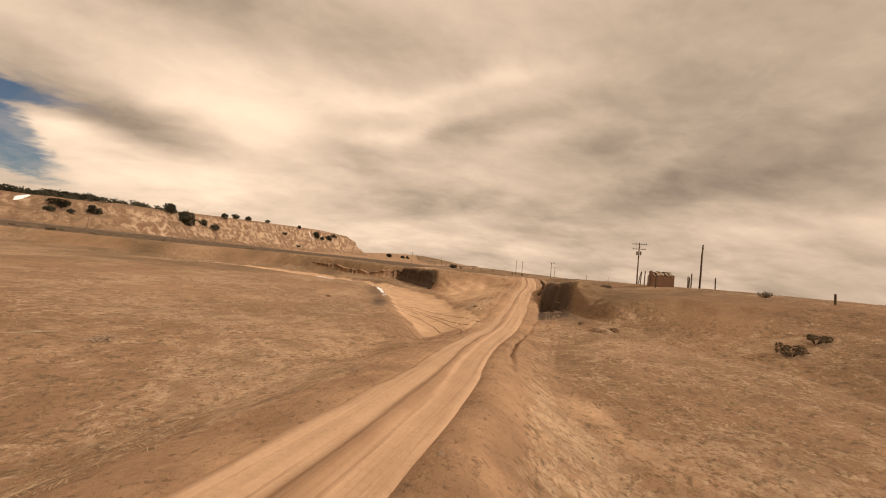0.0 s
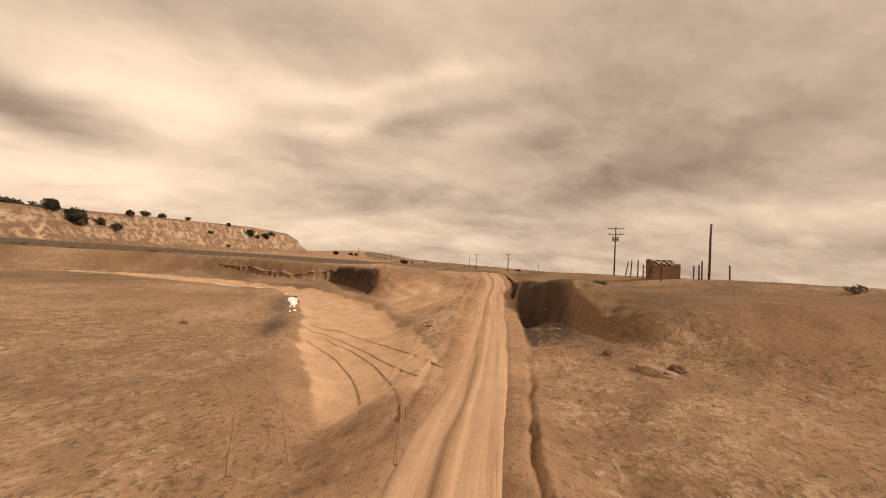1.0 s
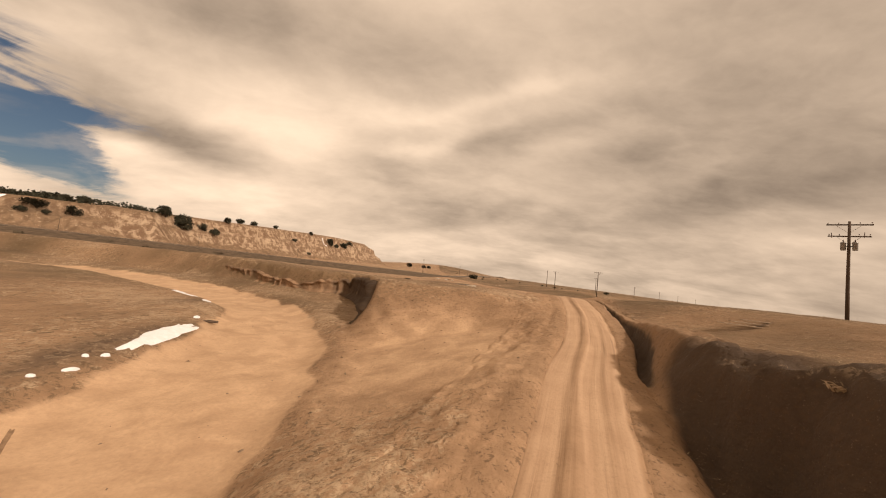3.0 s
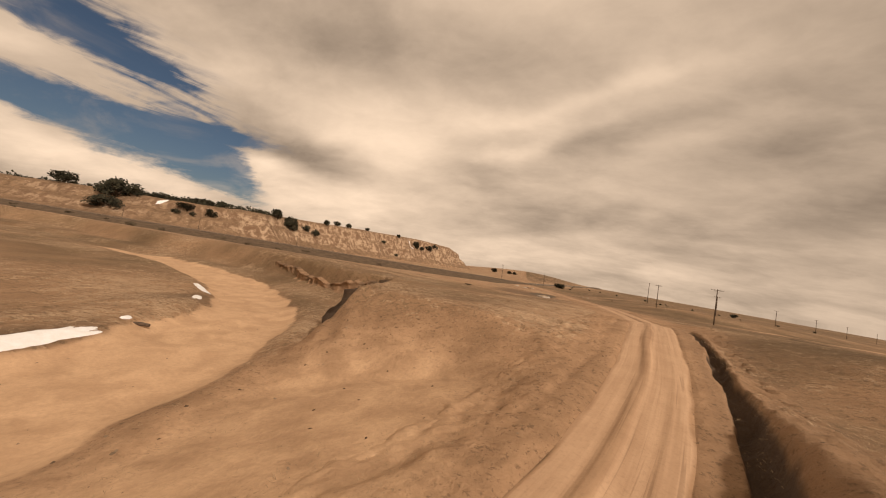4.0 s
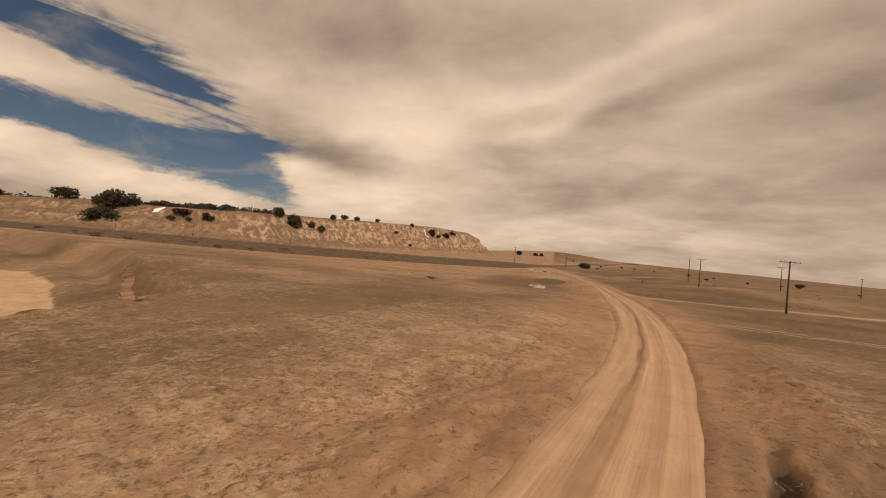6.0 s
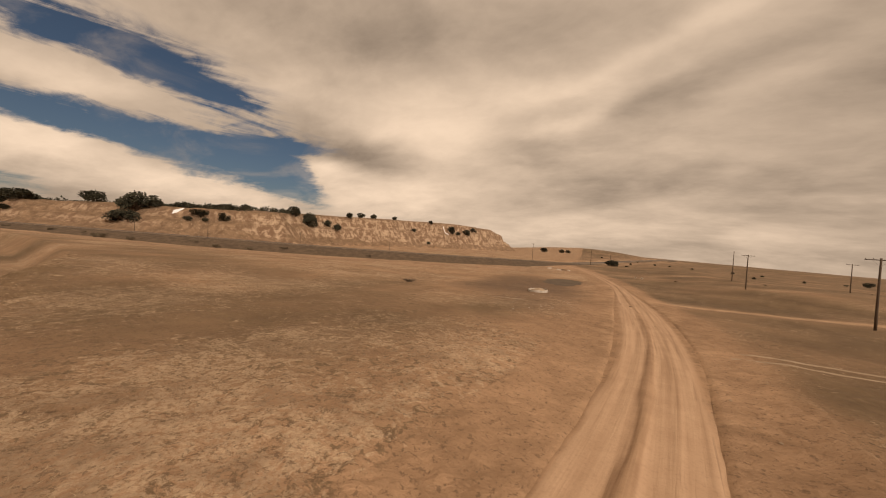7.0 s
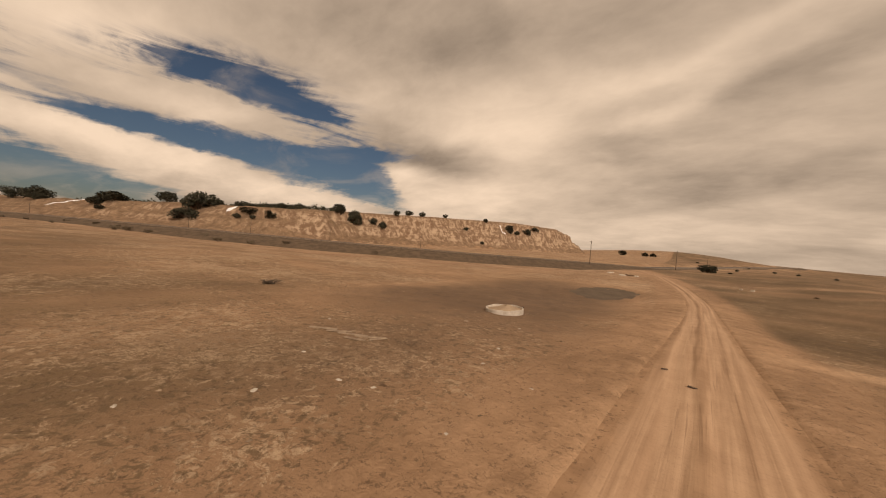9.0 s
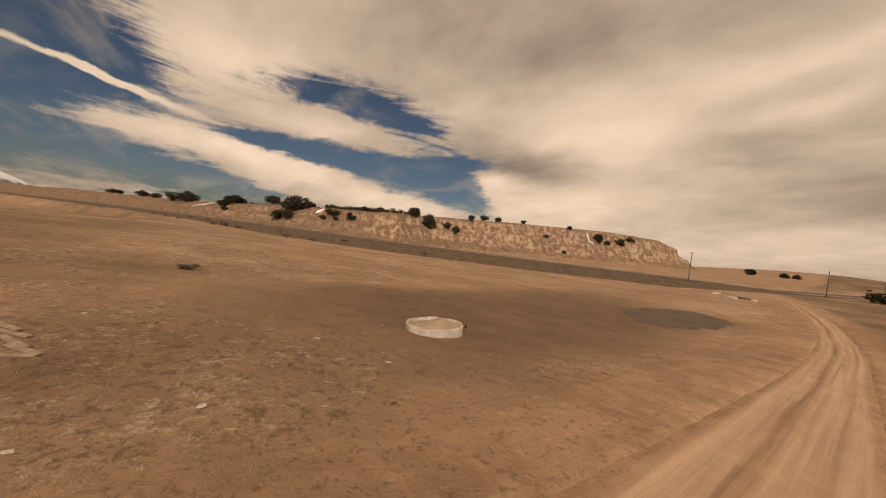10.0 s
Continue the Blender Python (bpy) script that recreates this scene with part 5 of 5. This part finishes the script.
for i, (x, y, l, a) in enumerate([(31.2, 130.1, 1.6, 35), (32.1, 130.5, 1.4, 42), (33.0, 130.7, 1.7, 30), (33.9, 131.1, 1.5, 38), (34.6, 131.1, 1.0, 70), (33.8, 130.2, 1.2, 20)]):
    plank(x - 1.2, y + 2.5, l, a, MAT["board"], "bleached loose board lying on grey soil")
plank(-11.2, 17.6, 1.9, 38, MAT["board"], "bleached board lying on the dry bench", 0.14)
plank(47.0, 138.9, 0.4, -20, MAT["pole"], "short dark wood scrap lying on the dirt track", 0.12)
plank(45.9, 140.9, 0.3, 30, MAT["pole"], "short dark wood scrap lying on the dirt track", 0.08)
plank(82.6, 129.6, 5.5, -12, MAT["pole"], "long dark timber lying on the plain", 0.5)
for i in range(3):
    plank(43.2 + i * 0.5, 60.6 + i * 0.35, 5.5 - i, -8 + i * 3, MAT["board"], "long weathered timber lying behind the gully", 0.28, lift=0.02 + 0.05 * i)
for i, (x, y, s) in enumerate([(29.6, 254.2, 2.2), (31.6, 256.5, 2.8), (33.8, 255.0, 1.8), (59.6, 240.2, 0.8), (61.8, 239.4, 0.9), (24.5, 262.0, 2.2)]):
    t = thing("rubble_slab", "broken pale concrete slab lying on bare soil", "rubble", stand(x, y, 40 * i, 3, -0.02, 4), "rubble slabs")
    part("slab", Geo().box(Matrix(), s, s * 0.55, 0.3 + 0.08 * (i % 3), 0.15, 0.93), MAT["concrete"] if i != 1 else MAT["clod"], t)


def stock_tank():
    """The round trough: a low concrete wall, slightly broken, filled with sand."""
    t = thing("stock_tank", "low round pale concrete stock tank filled with sand", "stock tank", pose(33.3, 149.5, gz(33.3, 149.5) - 0.12, 1.5, -2.5, 0))
    R, n = 1.72, 16
    for k in range(n):
        g = Geo()
        a0, a1 = 2 * math.pi * k / n + 0.004, 2 * math.pi * (k + 1) / n - 0.004
        top = 0.58 + 0.03 * math.sin(k * 2.3)
        rows = []
        for a in (a0, (a0 + a1) / 2, a1):
            for r, z in ((R - 0.11, 0.0), (R, 0.0), (R, top - 0.03), (R - 0.03, top), (R - 0.10, top), (R - 0.11, top - 0.03)):
                rows.append((r * math.cos(a), r * math.sin(a), z))
        faces = []
        for i in range(2):
            for j in range(6):
                q = (j + 1) % 6
                faces.append((i * 6 + j, i * 6 + q, (i + 1) * 6 + q, (i + 1) * 6 + j))
        faces += [tuple(range(6))[::-1], tuple(range(12, 18))]
        part("rim_segment", g.add(rows, faces), MAT["concrete"], t)
    g, rings = Geo(), 7
    verts = [(0.1, 0.25, 0.82)]
    for i in range(1, rings + 1):
        r = (R - 0.1) * i / rings
        for k in range(28):
            a = 2 * math.pi * k / 28
            x, y = r * math.cos(a), r * math.sin(a)
            z = 0.36 + 0.46 * math.exp(-(((x - 0.1) / 1.0) ** 2) - ((y - 0.35) / 0.9) ** 2) + 0.03 * noise.noise(Vector((x * 2, y * 2, 0)))
            verts.append((x, y, z))
    faces = [(0, 1 + k, 1 + (k + 1) % 28) for k in range(28)]
    for i in range(rings - 1):
        for k in range(28):
            a, b = 1 + i * 28 + k, 1 + i * 28 + (k + 1) % 28
            faces.append((a, a + 28, b + 28, b))
    part("sand_fill", g.add(verts, faces), MAT["gravel"], t, "pale sand heaped inside", True)
    part("inlet_pipe", Geo().tube([(1.02, 1.24, 0.3), (1.2, 1.44, 0.45), (1.22, 1.46, 0.62)], [0.06, 0.06, 0.06], 8), MAT["wire"], t)


stock_tank()


def draped(name, outline, mat, label, category, lift, crown=0.0, seed=0, kind="", group="", torn=1.0):
    """A patch lying on the ground, its ragged outline given by a middle, half sizes and a turn."""
    cx, cy, a, b, turn = outline
    t = radians(turn)
    n, rings = 44, 6
    verts, faces = [], []
    for i in range(rings + 1):
        for k in range(n):
            w = 2 * math.pi * k / n
            f = i / rings * (1 + 0.20 * torn * noise.noise(Vector((math.cos(w) * 11, math.sin(w) * 11, seed + 9))) + 0.36 * torn * noise.noise(Vector((math.cos(w) * 1.6, math.sin(w) * 1.6, seed))) + 0.16 * noise.noise(Vector((math.cos(w) * 5, math.sin(w) * 5, seed + 4))))
            u, v = a * f * math.cos(w), b * f * math.sin(w)
            verts.append([cx + u * math.cos(t) - v * math.sin(t), cy + u * math.sin(t) + v * math.cos(t), (1 - (i / rings) ** 2) * crown + (lift if i < rings else -0.03)])
    p = np.array(verts)
    p[:, 2] += land(p[:, 0], p[:, 1])
    for i in range(rings):
        for k in range(n):
            q = (k + 1) % n
            faces.append((i * n + k, (i + 1) * n + k, (i + 1) * n + q, i * n + q))
    ob = mesh_object(name, p.tolist(), faces, mat, smooth=True)
    return tagged(ob, label, category, group, kind)


SNOW = [(3.0, 59.6, 3.9, 0.55, 98), (1.2, 64.9, 0.4, 0.18, 100), (3.9, 54.6, 0.22, 0.10, 80), (3.6, 53.9, 0.14, 0.08, 40), (4.3, 52.6, 0.30, 0.08, 70), (4.0, 51.4, 0.16, 0.06, 60), (-4.6, 74.8, 1.4, 0.35, 130), (-10.8, 80.6, 3.4, 0.55, 150)]
for i, row in enumerate(SNOW):
    draped("snow_patch", row, MAT["snow"], "melting white snow patch on damp brown bank", "snow", 0.05, 0.07, i, group="snow patches")
for i, row in enumerate([(-228, 231, 3.6, 0.9, 71), (-372, 165, 13, 1.4, 92), (-119, 462, 4, 1.2, 27), (-590, 70, 20, 2, 96)]):
    draped("snow_patch", row, MAT["snow"], "old snow drift lying under the mesa rim", "snow", 0.25, 0.2, 20 + i, group="mesa snow drifts")
draped("dried_pool", (35.4, 187.0, 5.2, 9.0, -8), MAT["pond"], "oval of dark dried silt in a shallow hollow", "dried pool", 0.05, 0.0, 33, "structure", "", 0.3)


def tyre_track(line, mat, label, width=0.085, deep=0.014, group="tyre tracks"):
    """A single wheel mark: a shallow groove between two low ridges."""
    k = resample([(x, y) for x, y in line], 0.3)
    d = np.gradient(k, axis=0)
    d /= np.hypot(*d.T)[:, None]
    offs = np.array([-1.0, -0.62, -0.3, 0.0, 0.3, 0.62, 1.0]) * width
    rise = np.array([-0.04, deep + 0.012, 0.018, 0.008, 0.018, deep + 0.012, -0.04])
    X = k[:, :1] + d[:, 1:] * offs
    Y = k[:, 1:] - d[:, :1] * offs
    Z = land(X.ravel(), Y.ravel()).reshape(X.shape) + rise + 0.02 * fbm(X * 2, Y * 2, 2, 61)
    ob = mesh_object("tyre_track", np.stack([X, Y, Z], -1).reshape(-1, 3).tolist(), sheet_faces(len(k), 7), mat, smooth=True)
    return tagged(ob, label, "tyre track", group, "structure")


def beside(line, off):
    p = np.array(line, float)
    d = np.gradient(p, axis=0)
    d /= np.hypot(*d.T)[:, None]
    return [tuple(q) for q in np.stack([p[:, 0] + d[:, 1] * off, p[:, 1] - d[:, 0] * off], 1)]


RUTS = [[(4.9, 48.2), (9.2, 43.0), (12.3, 35.4), (13.6, 31.1)], [(6.9, 42.0), (8.6, 39.0), (10.6, 31.6), (10.6, 27.8), (9.8, 23.4)], [(1.4, 35.7), (3.6, 33.0), (5.8, 29.0), (7.1, 24.3)]]
for line in RUTS:
    tyre_track(line, MAT["rut"], "dark wheel rut curving across the sandy bed")
    tyre_track(beside(line, -1.6), MAT["rut"], "dark wheel rut curving across the sandy bed")
for off in (0.0, 1.7):
    tyre_track(beside([(50.6, 117.4), (53.0, 117.2), (57.0, 116.5), (69.0, 115.0)], off), MAT["gravel"], "pale wheel mark turning off the dirt track", 0.2, 0.012, "pale wheel marks")

# ---- far mountains ----


def mountains():
    verts, n = [], 90
    for k in range(n):
        a = radians(-150 + 54 * k / (n - 1))
        top = 170 + 110 * fbm(np.array([k / 9.0]), np.array([2.0]), 4, 70)[0] - 150 * sstep(-103, -95, math.degrees(a))
        for d, z in ((3500, -40), (3700, 0.45 * top), (3900, top), (4100, -40)):
            verts.append((d * math.sin(a), d * math.cos(a), float(z) + 18 * noise.noise(Vector((k * 0.7, d, 0)))))
    ob = mesh_object("backdrop", verts, sheet_faces(n, 4), MAT["peak"])
    tagged(ob, "far snow-covered mountain range on the horizon", "mountains", kind="structure")


def peak_mat():
    m, N = material("snowy_peak", 0.9)
    geo = N.add("ShaderNodeNewGeometry").outputs["Position"]
    z = N.add("ShaderNodeSeparateXYZ", {0: geo}).outputs[2]
    f = N.ramp(N.math("ADD", z, N.math("MULTIPLY_ADD", N.noise(geo, 0.008, 6, 0.7), 260.0, -130.0)), 40, 110)
    N.tree.links.new(N.mix(f, (0.13, 0.11, 0.10), (0.85, 0.84, 0.84)), N.p.inputs["Base Color"])
    return m


MAT["peak"] = peak_mat()
mountains()

# ---- dry grass and gravel ----


def spread(n, seed, want):
    """Random places on the near ground, thinned by want(x, y) from 0 to 1."""
    r = np.random.RandomState(seed)
    x, y = r.uniform(-22, 64, n), r.uniform(-2, 178, n)
    keep = r.uniform(0, 1, n) < want(x, y)
    return x[keep], y[keep], r


def grassy(x, y):
    bd, _, (bw,) = along(BED, x, y)
    ts, _, tw = track_side(x, y)
    g = np.clip(0.22 + 1.2 * fbm(x / 5, y / 5, 3, 40) + 0.5 * fbm(x / 1.2, y / 1.2, 2, 41), 0.0, 1)
    g = np.maximum(g, 0.75 * (spot(x, y, 26.5, 72, 6, 5.5) + spot(x, y, 16.3, 45, 1.6, 9) + spot(x, y, 35.5, 92, 4.0, 13) + spot(x, y, 33, 37, 4, 9, 0.7)) * np.clip(0.4 + 1.3 * fbm(x / 1.5, y / 1.5, 3, 42), 0, 1))
    g = g * sstep(0.0, 3.0, bd - bw) * sstep(0.4, 2.6, np.abs(ts) - tw / 2)
    bare = np.exp(-(((x - 20) / 6) ** 2) - ((y - 60) / 7) ** 2) + np.exp(-(((x - 17.5) / 2.2) ** 2) - ((y - 14) / 9) ** 2) + np.exp(-(((x - 32) / 9) ** 2) - ((y - 158) / 18) ** 2) + np.exp(-(((x - 36) / 8) ** 2) - ((y - 180) / 14) ** 2)
    return g * np.clip(1 - bare, 0, 1) * (1 - 0.5 * sstep(105, 125, y))


def build_grass():
    x, y, r = spread(330000, 5, grassy)
    n, blades = len(x), 5
    x, y = np.repeat(x, blades), np.repeat(y, blades)
    k = len(x)
    x, y = x + r.normal(0, 0.10, k), y + r.normal(0, 0.10, k)
    z = land(x, y) + 0.012
    a = np.repeat(r.uniform(0, 2 * np.pi, n), blades) + r.normal(0, 0.5, k)
    size = np.repeat(r.uniform(0.6, 1.5, n), blades)
    h = r.uniform(0.005, 0.04, k) * size
    out = r.uniform(0.05, 0.16, k) * size
    w = r.uniform(0.004, 0.010, k)
    ca, sa = np.cos(a), np.sin(a)
    base = np.stack([x, y, z], 1)
    side = np.stack([-sa * w, ca * w, 0 * w], 1)
    tip = np.stack([ca * out, sa * out, h], 1)
    v = np.stack([base - side, base + side, base + tip], 1).reshape(-1, 3)
    f = np.arange(len(v)).reshape(-1, 3)
    ob = mesh_object("dry_grass", v, f, MAT["straw"])
    tagged(ob, "sparse short straw-coloured dry grass on the soil", "grass", kind="stuff")


def build_gravel():
    """Small stones and clods strewn over the soil."""
    def want(x, y):
        ts, _, tw = track_side(x, y)
        return np.clip(0.15 + 0.9 * fbm(x / 4, y / 4, 3, 77), 0, 1) * np.where(np.abs(ts) < tw / 2 - 0.2, 0.08, 1)

    x, y, r = spread(26000, 9, want)
    z = land(x, y)
    ico = [(0, 0, 1), (0.9, 0, 0.3), (0.28, 0.85, 0.3), (-0.73, 0.53, 0.3), (-0.73, -0.53, 0.3), (0.28, -0.85, 0.3)]
    tri = [(0, 1, 2), (0, 2, 3), (0, 3, 4), (0, 4, 5), (0, 5, 1)]
    unit = np.array(ico)
    s = 0.025 + 0.075 * r.uniform(0, 1, len(x)) ** 4
    jit = 1 + 0.3 * r.uniform(-1, 1, (len(x), 6, 1))
    a = r.uniform(0, 6.28, len(x))
    rot = np.stack([np.stack([np.cos(a), -np.sin(a)], -1), np.stack([np.sin(a), np.cos(a)], -1)], 1)
    p = unit[None] * jit * s[:, None, None]
    xy = np.einsum("nij,nkj->nki", rot, p[:, :, :2] * np.array([1.3, 0.8]))
    v = np.concatenate([xy + np.stack([x, y], 1)[:, None], p[:, :, 2:] * 0.8 + (z - 0.01)[:, None, None]], -1).reshape(-1, 3)
    f = (np.array(tri)[None] + 6 * np.arange(len(x))[:, None, None]).reshape(-1, 3)
    ob = mesh_object("loose_gravel", v, f, MAT["clods"])
    tagged(ob, "loose small stones and clods on the soil", "gravel", kind="stuff")


MAT["clods"] = straw_mat("loose_clods", (0.10, 0.062, 0.034), (0.42, 0.30, 0.19))
build_grass()
build_gravel()
